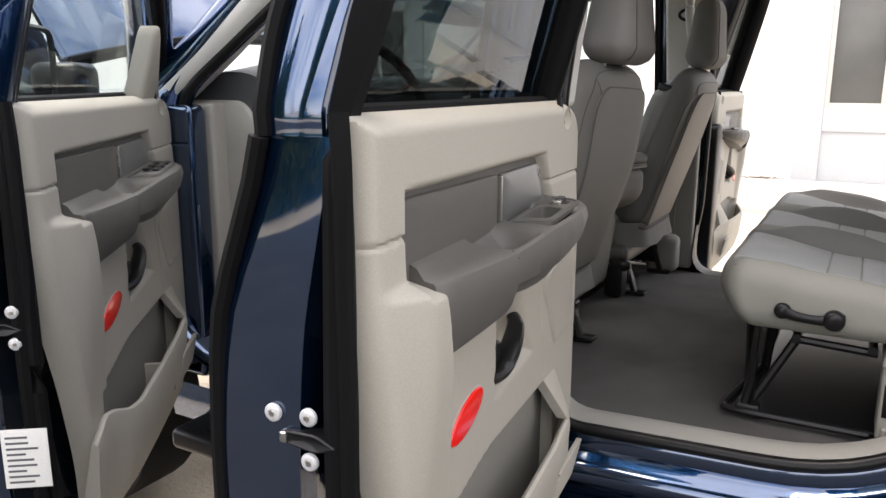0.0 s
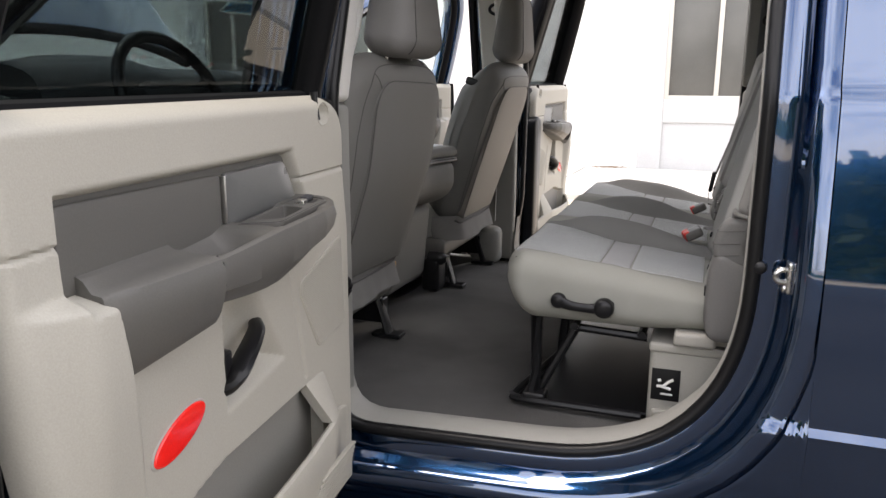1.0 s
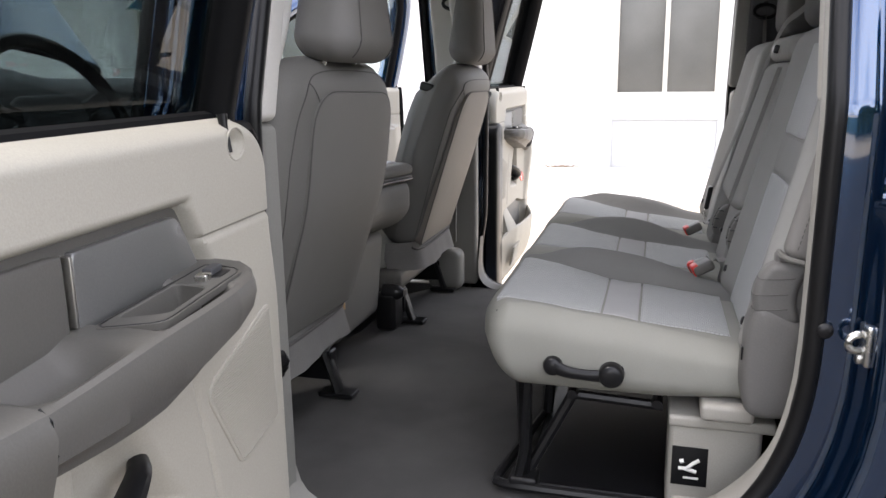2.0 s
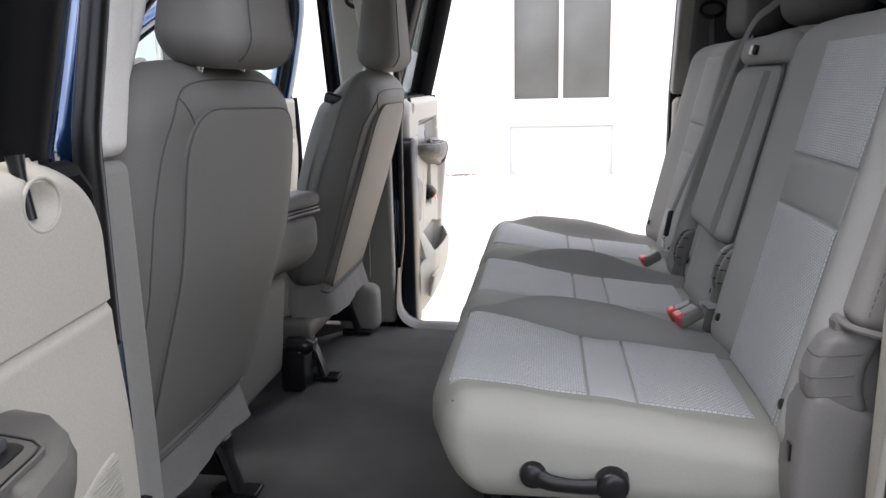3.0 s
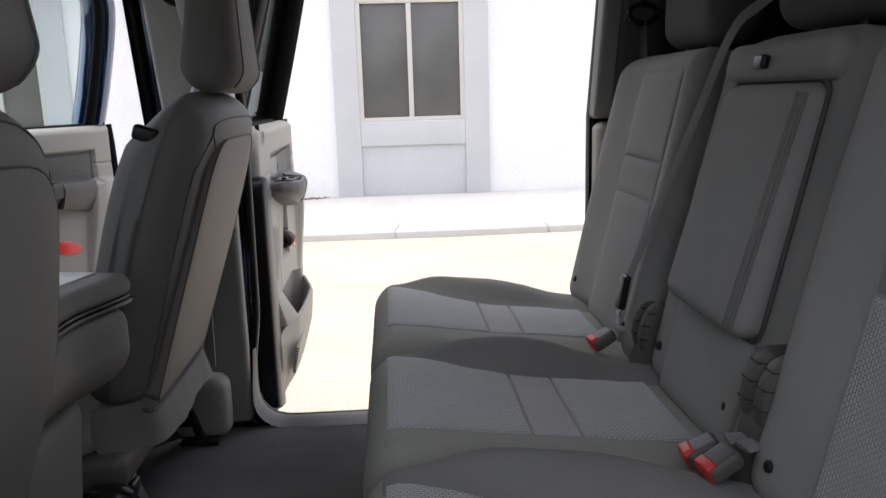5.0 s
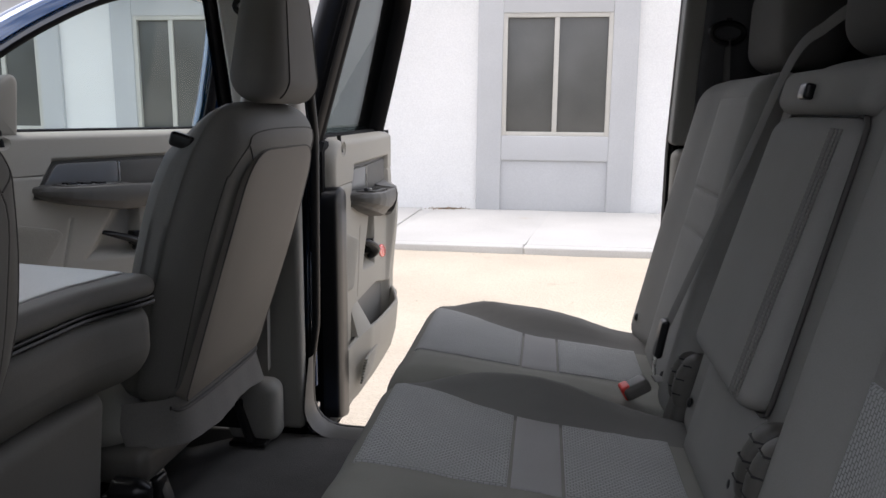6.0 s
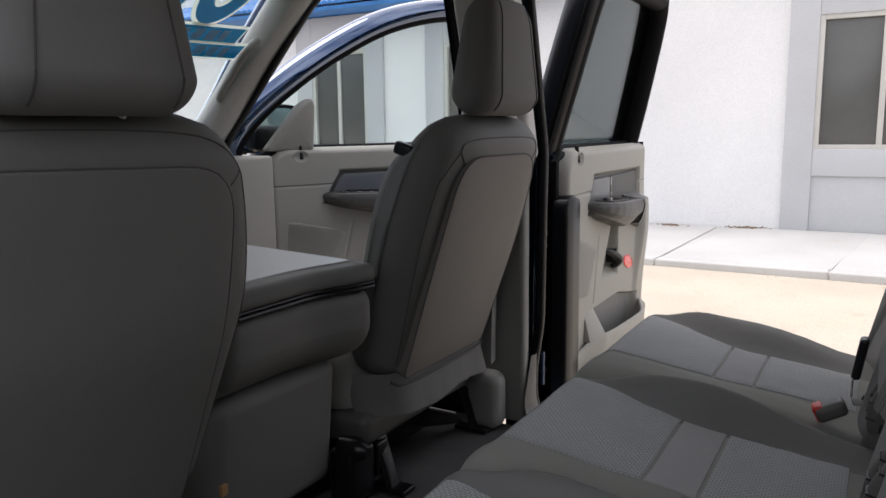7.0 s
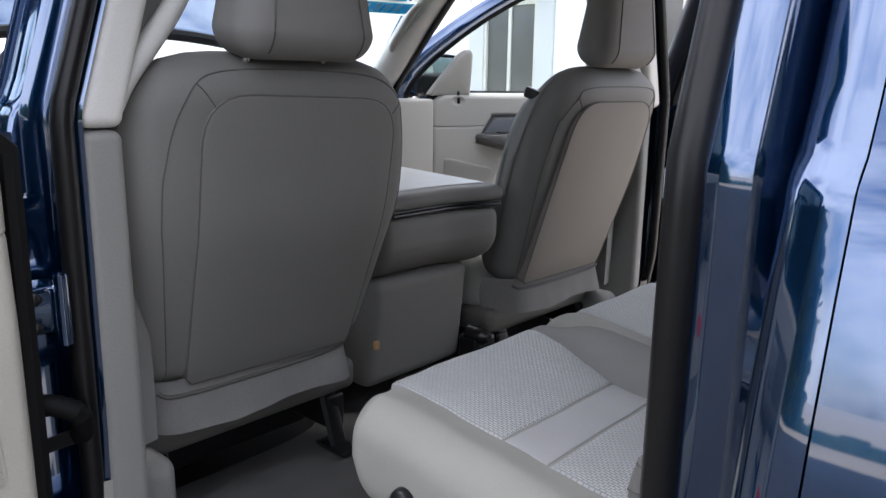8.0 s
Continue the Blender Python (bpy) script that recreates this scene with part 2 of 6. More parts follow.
def part(name, bm, material, parent=None, label="", smooth=True, m=None, clean=True):
    """Links a bmesh as one mesh object under a thing or a part."""
    if clean:
        bmesh.ops.recalc_face_normals(bm, faces=bm.faces)
    finish(bm, m)
    if clean and m is not None and m.determinant() < 0:
        bmesh.ops.recalc_face_normals(bm, faces=bm.faces)
    for v in bm.verts:
        v.co *= SIZE
    me = bpy.data.meshes.new(name)
    bm.to_mesh(me)
    bm.free()
    for s in material if isinstance(material, tuple) else (material,):
        me.materials.append(s)
    if smooth:
        me.polygons.foreach_set("use_smooth", [True] * len(me.polygons))
        me.set_sharp_from_angle(angle=radians(38))
    ob = new(name, me)
    ob.parent = parent
    if parent is not None and parent.type == "EMPTY":
        ob.matrix_parent_inverse = Matrix.Translation(-parent.location)
    if label:
        ob["label"] = label
    return ob


def thing(name, at, label, category, group="", kind=""):
    ob = new(name)
    ob.location = Vector(at) * SIZE
    ob.empty_display_size = 0.05
    return tagged(ob, label, category, group, kind)


def rows_of(h, r, n, k=4):
    a = [-(h - r) - r * math.tan(math.pi / 4 * (1 - i / k)) for i in range(k)]
    mid = [-(h - r) + 2 * (h - r) * i / n for i in range(n + 1)] if h > r else [0.0]
    return a + mid + [-v for v in reversed(a)]


def rounded(hx, hy, hz, r, nx=4, ny=4, nz=4, f=None, k=4, bm=None):
    """A box of half sizes with edges of radius r, its points moved by f."""
    bm = bm or bmesh.new()
    r = min(r, hx, hy, hz)
    xs, ys, zs = (rows_of(h, r, n, k) for h, n in ((hx, nx), (hy, ny), (hz, nz)))
    made = {}

    def vert(i, j, l):
        key = (i, j, l)
        if key not in made:
            c = Vector((xs[i], ys[j], zs[l]))
            q = Vector([max(-(h - r), min(h - r, v)) for v, h in zip(c, (hx, hy, hz))])
            d = c - q
            p = q + d.normalized() * r if d.length > 1e-9 else c
            made[key] = bm.verts.new(f(p) if f else p)
        return made[key]

    a, b, c = len(xs) - 1, len(ys) - 1, len(zs) - 1
    for i in range(a):
        for j in range(b):
            bm.faces.new([vert(i, j, 0), vert(i, j + 1, 0), vert(i + 1, j + 1, 0), vert(i + 1, j, 0)])
            bm.faces.new([vert(i, j, c), vert(i + 1, j, c), vert(i + 1, j + 1, c), vert(i, j + 1, c)])
    for i in range(a):
        for l in range(c):
            bm.faces.new([vert(i, 0, l), vert(i + 1, 0, l), vert(i + 1, 0, l + 1), vert(i, 0, l + 1)])
            bm.faces.new([vert(i, b, l), vert(i, b, l + 1), vert(i + 1, b, l + 1), vert(i + 1, b, l)])
    for j in range(b):
        for l in range(c):
            bm.faces.new([vert(0, j, l), vert(0, j, l + 1), vert(0, j + 1, l + 1), vert(0, j + 1, l)])
            bm.faces.new([vert(a, j, l), vert(a, j + 1, l), vert(a, j + 1, l + 1), vert(a, j, l + 1)])
    return bm


def box(x0, x1, y0, y1, z0, z1, r=0.004, bm=None, k=2):
    c = Vector(((x0 + x1) / 2, (y0 + y1) / 2, (z0 + z1) / 2))
    return rounded((x1 - x0) / 2, (y1 - y0) / 2, (z1 - z0) / 2, r, 1, 1, 1, lambda p: p + c, k, bm)


def tube(points, r, n=8, bm=None, flat=1.0, closed=False, up=(0, 0, 1)):
    """A round or flattened bar along points."""
    bm = bm or bmesh.new()
    pts = [Vector(p) for p in points]
    rings, last = [], Vector(up)
    count = len(pts)
    for i, p in enumerate(pts):
        if closed:
            d = pts[(i + 1) % count] - pts[i - 1]
        else:
            d = pts[min(i + 1, count - 1)] - pts[max(i - 1, 0)]
        d.normalize()
        side = d.cross(last)
        if side.length < 1e-4:
            side = d.cross(Vector((0.3, 1, 0.2)))
        side.normalize()
        top = side.cross(d).normalized()
        rr = r[i] if isinstance(r, (list, tuple)) else r
        rings.append([bm.verts.new(p + side * (rr * math.cos(2 * math.pi * a / n)) + top * (rr * flat * math.sin(2 * math.pi * a / n))) for a in range(n)])
    for i in range(count if closed else count - 1):
        a, b = rings[i], rings[(i + 1) % count]
        for j in range(n):
            bm.faces.new([a[j], a[(j + 1) % n], b[(j + 1) % n], b[j]])
    if not closed:
        bm.faces.new(list(reversed(rings[0])))
        bm.faces.new(rings[-1])
    return bm


def spline(points, n=6, closed=False):
    """Points along a smooth curve through the given ones."""
    p = [Vector(q) for q in points]
    out, c = [], len(p)
    for i in range(c if closed else c - 1):
        a, b = p[i], p[(i + 1) % c]
        before = p[i - 1] if closed or i else a * 2 - b
        after = p[(i + 2) % c] if closed or i + 2 < c else b * 2 - a
        for j in range(n):
            t = j / n
            out.append(0.5 * (2 * a + (b - before) * t + (2 * before - 5 * a + 4 * b - after) * t * t + (3 * a - before - 3 * b + after) * t ** 3))
    return out if closed else out + [p[-1]]


def corners(poly, radii, n=5):
    """A closed outline in two axes with its corners rounded."""
    out, c = [], len(poly)
    for i, q in enumerate(poly):
        r = radii[i] if isinstance(radii, (list, tuple)) else radii
        a, b, d = Vector(poly[i - 1]), Vector(q), Vector(poly[(i + 1) % c])
        u, v = (a - b), (d - b)
        r = min(r, u.length * 0.48, v.length * 0.48)
        if r < 1e-5:
            out.append(b)
            continue
        s, e = b + u.normalized() * r, b + v.normalized() * r
        for j in range(n + 1):
            t = j / n
            out.append((1 - t) ** 2 * s + 2 * t * (1 - t) * b + t * t * e)
    return out


def centroid(outline):
    return sum((Vector(p) for p in outline), Vector((0, 0))) / len(outline)


def shrink(outline, d):
    """The outline moved inwards by d (outwards: minus), for near-convex outlines."""
    c = len(outline)
    area = sum(outline[i - 1][0] * outline[i][1] - outline[i][0] * outline[i - 1][1] for i in range(c))
    sign = 1 if area > 0 else -1
    out = []
    for i in range(c):
        a, b = Vector(outline[i - 1]), Vector(outline[(i + 1) % c])
        e = (b - a)
        if e.length < 1e-9:
            e = Vector((1, 0))
        e.normalize()
        out.append(Vector(outline[i]) + Vector((-e.y, e.x)) * d * sign)
    return out


def slab(outline, place, low, high, r=0.004, crown=0.0, bm=None, rings=3, back=True):
    """A plate: the outline in two axes, from depth low to depth high, with a rounded rim and a crowned face. place(a, b, depth) gives the point."""
    bm = bm or bmesh.new()
    mid = centroid(outline)
    loops = []
    if back:
        loops.append([(p, low) for p in outline])
    for i in range(4):
        t = i / 3
        a = t * math.pi / 2
        loops.append([(p, high - r + r * math.sin(a)) for p in shrink(outline, r * (1 - math.cos(a)))])
    inner = shrink(outline, r)
    for i in range(1, rings):
        k = i / rings
        loops.append([(p.lerp(mid, k), high + crown * (1 - (1 - k) ** 2)) for p in inner])
    made = [[bm.verts.new(place(p[0], p[1], d)) for p, d in loop] for loop in loops]
    n = len(outline)
    for a, b in zip(made, made[1:]):
        for j in range(n):
            bm.faces.new([a[j], a[(j + 1) % n], b[(j + 1) % n], b[j]])
    tip = bm.verts.new(place(mid[0], mid[1], high + crown))
    for j in range(n):
        bm.faces.new([made[-1][j], made[-1][(j + 1) % n], tip])
    if back:
        bm.faces.new(list(reversed(made[0])))
    return bm


def patch(place, u0, u1, v0, v1, nu, nv, puff, edge=0.006):
    """A stuffed panel laid on a surface: place(u, v, height)."""
    bm = bmesh.new()
    def line(a, b, n):
        e = edge / abs(b - a)
        return [a, a + (b - a) * e * 0.35, a + (b - a) * e] + [a + (b - a) * (e + (1 - 2 * e) * i / n) for i in range(1, n)] + [b - (b - a) * e, b - (b - a) * e * 0.35, b]
    us, vs = line(u0, u1, nu), line(v0, v1, nv)
    grid = []
    for i, u in enumerate(us):
        row = []
        for j, v in enumerate(vs):
            k = min(i, j, len(us) - 1 - i, len(vs) - 1 - j)
            h = (-0.004, puff * 0.5, puff)[min(k, 2)]
            row.append(bm.verts.new(place(u, v, h)))
        grid.append(row)
    for i in range(len(us) - 1):
        for j in range(len(vs) - 1):
            bm.faces.new([grid[i][j], grid[i + 1][j], grid[i + 1][j + 1], grid[i][j + 1]])
    return bm


def disc(at, axis, r, h, n=20, dome=0.3):
    """A low round button with a domed face."""
    bm = bmesh.new()
    q = Vector((0, 0, 1)).rotation_difference(Vector(axis))
    prof = [(1, 0), (1, 0.6), (0.93, 0.85), (0.8, 1.0), (0.4, 1.0 + dome * 0.8)]
    loops = [[bm.verts.new(Vector(at) + q @ Vector((r * a * math.cos(2 * math.pi * i / n), r * a * math.sin(2 * math.pi * i / n), h * b))) for i in range(n)] for a, b in prof]
    for a, b in zip(loops, loops[1:]):
        for j in range(n):
            bm.faces.new([a[j], a[(j + 1) % n], b[(j + 1) % n], b[j]])
    bm.faces.new(loops[-1])
    bm.faces.new(list(reversed(loops[0])))
    return bm


# ---- the lot, the pavement and the building ----
def sheet(x0, x1, y0, y1, z, nx, ny, relief=0.0, seed=0.0):
    bm = bmesh.new()
    g = [[bm.verts.new((x0 + (x1 - x0) * i / nx, y0 + (y1 - y0) * j / ny, 0)) for j in range(ny + 1)] for i in range(nx + 1)]
    for row in g:
        for v in row:
            v.co.z = z + relief * noise.noise(Vector((v.co.x * 0.9, v.co.y * 0.9, seed))) + relief * 0.4 * noise.noise(Vector((v.co.x * 3, v.co.y * 3, seed + 4)))
    for i in range(nx):
        for j in range(ny):
            bm.faces.new([g[i][j], g[i + 1][j], g[i + 1][j + 1], g[i][j + 1]])
    return bm


gb = sheet(-30, 30, -30, 30, -0.01, 150, 150, 0.012)
edge_far = 900.0
rim = [v for v in gb.verts if abs(abs(v.co.x) - 30) < 1e-4 or abs(abs(v.co.y) - 30) < 1e-4]
res = bmesh.ops.extrude_edge_only(gb, edges=[e for e in gb.edges if e.is_boundary])
for v in [g for g in res["geom"] if isinstance(g, bmesh.types.BMVert)]:
    v.co.x, v.co.y, v.co.z = v.co.x * 30, v.co.y * 30, -0.012
tagged(part("ground", gb, SAND), "pale sandy dirt lot around the truck", "ground", kind="structure")

road = sheet(-60, 60, -14.0, -1.25, 0.004, 90, 16, 0.004, 3.0)
tagged(part("road", road, ASPHALT), "dark worn asphalt road beside the lot", "road", kind="structure")

WALL_Y = 9.78
KERB_Y = 6.80


def building():
    """A long white wall with framed openings, each with a pale surround."""
    wins = [(-0.52, 0.88), (-5.86, -4.76), (-8.52, -7.42), (3.6, 5.0)]
    z0, z1, x0, x1, top = 1.13, 2.70, -22.0, 12.0, 3.9
    bm = bmesh.new()
    xs = sorted([x0, x1] + [v for w in wins for v in w])
    for a, b in zip(xs, xs[1:]):
        hole = any(abs(a - w[0]) < 1e-6 for w in wins)
        spans = [(-0.05, z0), (z1, top)] if hole else [(-0.05, top)]
        for lo, hi in spans:
            box(a, b, WALL_Y + 0.03, WALL_Y + 0.28, lo, hi, 0.002, bm, 1)
    wall = tagged(part("wall_north", bm, STUCCO, smooth=False), "long white stuccoed wall of a low building", "wall", kind="structure")
    for n, (a, b) in enumerate(wins):
        s = thing("window_%d" % (n + 1), ((a + b) / 2, WALL_Y, z0), "two-pane sliding window in a pale grey surround", "window", kind="structure")
        sur = bmesh.new()
        o = 0.37
        box(a - o, a - 0.03, WALL_Y - 0.03, WALL_Y + 0.05, 0.06, 3.32, 0.012, sur)
        box(b + 0.03, b + o, WALL_Y - 0.03, WALL_Y + 0.05, 0.06, 3.32, 0.012, sur)
        box(a - 0.03, b + 0.03, WALL_Y - 0.028, WALL_Y + 0.05, z1 + 0.03, 3.32, 0.012, sur)
        box(a - 0.03, b + 0.03, WALL_Y - 0.028, WALL_Y + 0.05, 0.76, z0 - 0.03, 0.012, sur)
        part("surround", sur, SURROUND, s)
        part("sill_panel", box(a - 0.03, b + 0.03, WALL_Y + 0.006, WALL_Y + 0.0285, 0.06, 0.76, 0.004), SURROUND, s)
        fr = bmesh.new()
        for p in ((a - 0.03, a + 0.03, z0 - 0.03, z1 + 0.03), (b - 0.03, b + 0.03, z0 - 0.03, z1 + 0.03)):
            box(p[0], p[1], WALL_Y - 0.012, WALL_Y + 0.06, p[2], p[3], 0.004, fr)
        for p in ((z0 - 0.03, z0 + 0.025), (z1 - 0.025, z1 + 0.03)):
            box(a + 0.03, b - 0.03, WALL_Y - 0.010, WALL_Y + 0.058, p[0], p[1], 0.004, fr)
        c = (a + b) / 2 - 0.01
        box(c - 0.033, c + 0.033, WALL_Y - 0.004, WALL_Y + 0.056, z0 + 0.025, z1 - 0.025, 0.004, fr)
        part("window_frame", fr, WINFRAME, s)
        for u, v, d in ((a + 0.03, c - 0.033, 0.045), (c + 0.033, b - 0.03, 0.03)):
            part("pane", box(u, v, WALL_Y + d, WALL_Y + d + 0.006, z0 + 0.025, z1 - 0.025, 0.001), WINGLASS, s)
    # dark room shell behind the panes
    part("wall_back", box(x0, x1, WALL_Y + 3.0, WALL_Y + 3.2, -0.05, top, 0.01), STUCCO, wall)
    return wall


building()


def awning():
    """A low blue tiled roof along the wall's head."""
    root = thing("tiled_roof", (-10, WALL_Y - 0.4, 3.35), "blue glazed tile roof along the wall head", "roof", kind="structure")
    bm = bmesh.new()
    box(-22, -3.2, WALL_Y - 0.55, WALL_Y + 0.5, 3.33, 3.40, 0.01, bm)
    part("fascia", bm, TILE, root, "blue painted fascia board")
    bm = bmesh.new()
    n = 150
    for i in range(n):
        x = -22 + 18.8 * i / n
        for k in range(5):
            y = WALL_Y - 0.58 + 0.34 * k
            z = 3.42 + 0.17 * k
            pts = [Vector((x + 0.0627 + 0.062 * math.cos(a), y, z + 0.055 * math.sin(a))) for a in (0.0, 0.8, 1.57, 2.34, 3.14)]
            a = [bm.verts.new(p) for p in pts]
            b = [bm.verts.new(p + Vector((0, 0.36, 0.17))) for p in pts]
            for j in range(4):
                bm.faces.new([a[j], a[j + 1], b[j + 1], b[j]])
            bm.faces.new(a)
    tagged(part("roof_tile", bm, TILE, root, clean=False), kind="stuff")


awning()

walkway = thing("pavement", (0, 8.3, 0), "pale concrete pavement with a low worn kerb", "pavement", kind="structure")


# ---- the truck's shell ----
def resample(outline, n):
    c = len(outline)
    d = [0.0]
    for i in range(c):
        d.append(d[-1] + (Vector(outline[(i + 1) % c]) - Vector(outline[i])).length)
    out, j = [], 0
    for i in range(n):
        t = d[-1] * i / n
        while d[j + 1] < t:
            j += 1
        k = (t - d[j]) / max(1e-9, d[j + 1] - d[j])
        out.append(Vector(outline[j]).lerp(Vector(outline[(j + 1) % c]), k))
    return out


def smooth(v, a, b):
    t = max(0.0, min(1.0, (v - a) / (b - a)))
    return t * t * (3 - 2 * t)


def lean(z):
    return 0.30 * max(0.0, z - 1.36)


def bow(x):
    """The body side swells outwards ahead of the rear pillar."""
    return 0.04 * max(0.0, min(1.0, (0.30 - x) / 0.75))


def belly(z):
    """Outward bulge of the body side by height."""
    pts = ((0.40, -0.06), (0.55, -0.035), (0.70, 0.002), (0.806, 0.016), (0.816, 0.018), (0.828, 0.007), (1.0, 0.006), (1.08, 0.001), (1.16, -0.008), (1.24, -0.021), (1.31, -0.035), (1.358, -0.046), (1.372, -0.054), (1.40, -0.057), (1.9, -0.057))
    for (a, u), (b, v) in zip(pts, pts[1:]):
        if z <= b:
            return u + (v - u) * max(0.0, z - a) / (b - a)
    return pts[-1][1]


truck = thing("pickup_truck", (0, 0, 0), "dark blue crew-cab pickup truck parked with its doors open", "pickup truck")

REAR_HOLE = corners([(-0.486, 0.672), (0.304, 0.686), (0.306, 1.80), (-0.47, 1.80)], [0.09, 0.36, 0.12, 0.10], 12)
FRONT_HOLE = corners([(-1.50, 0.68), (-0.688, 0.68), (-0.664, 1.80), (-0.98, 1.80), (-1.56, 1.33)], [0.2, 0.12, 0.1, 0.15, 0.12], 8)


def hole_rings(outline, sign, steps, material, name, parent, n=420, label=""):
    """Skin swept round an opening: steps of (outward offset, y)."""
    o = resample(outline, n)
    bm = bmesh.new()
    rings = []
    for off, y in steps:
        ring = []
        for p in shrink(o, -off):
            yy = y + bow(p.x) + (belly(p.y) if y >= 0.797 else 0.0) - lean(p.y)
            ring.append(bm.verts.new((p.x, sign * yy, p.y)))
        rings.append(ring)
    for a, b in zip(rings, rings[1:]):
        for j in range(n):
            bm.faces.new([a[j], a[(j + 1) % n], b[(j + 1) % n], b[j]])
    return part(name, bm, material, parent, label)


def skin(x0, x1, z0, z1, sign, nx, nz, y=0.83):
    bm = bmesh.new()
    zs = sorted(set([z0 + (z1 - z0) * i / nz for i in range(nz + 1)] + [z for z in (0.806, 0.816, 0.828, 1.08, 1.16, 1.24, 1.31, 1.358, 1.372, 1.40) if z0 < z < z1]))
    g = [[bm.verts.new((x0 + (x1 - x0) * i / nx, sign * (y + bow(x0 + (x1 - x0) * i / nx) + belly(z) - lean(z)), z)) for z in zs] for i in range(nx + 1)]
    for i in range(nx):
        for j in range(len(zs) - 1):
            bm.faces.new([g[i][j], g[i + 1][j], g[i + 1][j + 1], g[i][j + 1]])
    return bm


def body_side(sign):
    for nm, hole, k in (("door_frame", REAR_HOLE, 1.0), ("door_frame", FRONT_HOLE, 0.62)):
        hole_rings(hole, sign, [(a * k, b) for a, b in [(-0.006, 0.725), (0.004, 0.742), (0.014, 0.748), (0.032, 0.752), (0.048, 0.751), (0.056, 0.757), (0.062, 0.775), (0.067, 0.800), (0.073, 0.816), (0.082, 0.823), (0.095, 0.826), (0.1065, 0.827), (0.1085, 0.812), (0.1150, 0.812), (0.117, 0.828), (0.122, 0.83)]], PAINT, nm, truck)
        o = resample(shrink(hole, -0.008), 130)
        near = [(1 - smooth(p.x, -0.44, -0.30)) * smooth(p.y, 0.80, 0.95) if hole is REAR_HOLE else 0.0 for p in o]
        pts = [(p.x + 0.013 * k, sign * (0.744 + 0.006 * k + bow(p.x) - lean(p.y)), p.y) for p, k in zip(o, near)]
        part("weatherstrip", tube(pts, 0.0130, 12, flat=1.1, closed=True, up=(0, 1, 0)), SEAL, truck, "black rubber door seal")
    # the corner below the rear opening, between the pressed frame and the rocker
    ring = [p for p in shrink(resample(REAR_HOLE, 420), -0.1215)]
    bm = bmesh.new()
    rows = []
    for p in ring:
        t = min(0.4132 - p.x, p.y - 0.5605)
        ok = t > 0.0005 and p.x > -0.2 and p.y < 1.1
        row = None
        if ok:
            row = []
            for k in range(41):
                x, z = p.x + t * k / 40, p.y - t * k / 40
                row.append(bm.verts.new((x, sign * (0.8295 + bow(x) + belly(z) - lean(z)), z)))
        rows.append(row)
    for a, c in zip(rows, rows[1:]):
        if a and c:
            for k in range(40):
                bm.faces.new([a[k], c[k], c[k + 1], a[k + 1]])
    part("corner_panel", bm, PAINT, truck)
    # quarter panel behind the rear opening, rocker, bed side and front wing
    part("quarter_panel", skin(0.4135, 0.72, 0.46, 1.87, sign, 6, 26), PAINT, truck)
    part("rocker", skin(-1.62, 0.4125, 0.44, 0.560, sign, 20, 6), PAINT, truck)
    part("bed_side", skin(0.735, 2.45, 0.48, 1.30, sign, 14, 20, 0.835), PAINT, truck)
    part("front_wing", skin(-2.75, -1.68, 0.55, 1.25, sign, 12, 14, 0.83), PAINT, truck)
    # trim round the rear opening: broad on the sill, a narrow lip on the pillars
    o = resample(REAR_HOLE, 150)
    bm = bmesh.new()
    rings = []
    for k in range(6):
        ring = []
        for p in shrink(o, 0.004 + 0.004 * math.sin(math.pi * k / 5)):
            wide = 0.075 if p.y < 0.74 else 0.020 + 0.055 * max(0.0, 1 - (p.y - 0.74) / 0.16)
            ring.append(bm.verts.new((p.x, sign * (0.738 + bow(p.x) - wide * k / 5 - lean(p.y)), p.y + 0.006 * math.sin(math.pi * k / 5) * (p.y < 0.8))))
        rings.append(ring)
    for a, b in zip(rings, rings[1:]):
        for j in range(150):
            if a[j].co.z > 0.86 and a[j].co.x < 0.1:
                continue
            bm.faces.new([a[j], a[(j + 1) % 150], b[(j + 1) % 150], b[j]])
    if sign > 0:
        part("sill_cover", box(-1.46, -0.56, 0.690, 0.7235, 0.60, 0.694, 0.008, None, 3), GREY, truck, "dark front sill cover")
    # far trim is the same plastic, its shade put into the darker grey
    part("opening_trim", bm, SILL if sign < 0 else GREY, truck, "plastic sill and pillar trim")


body_side(-1)
body_side(1)


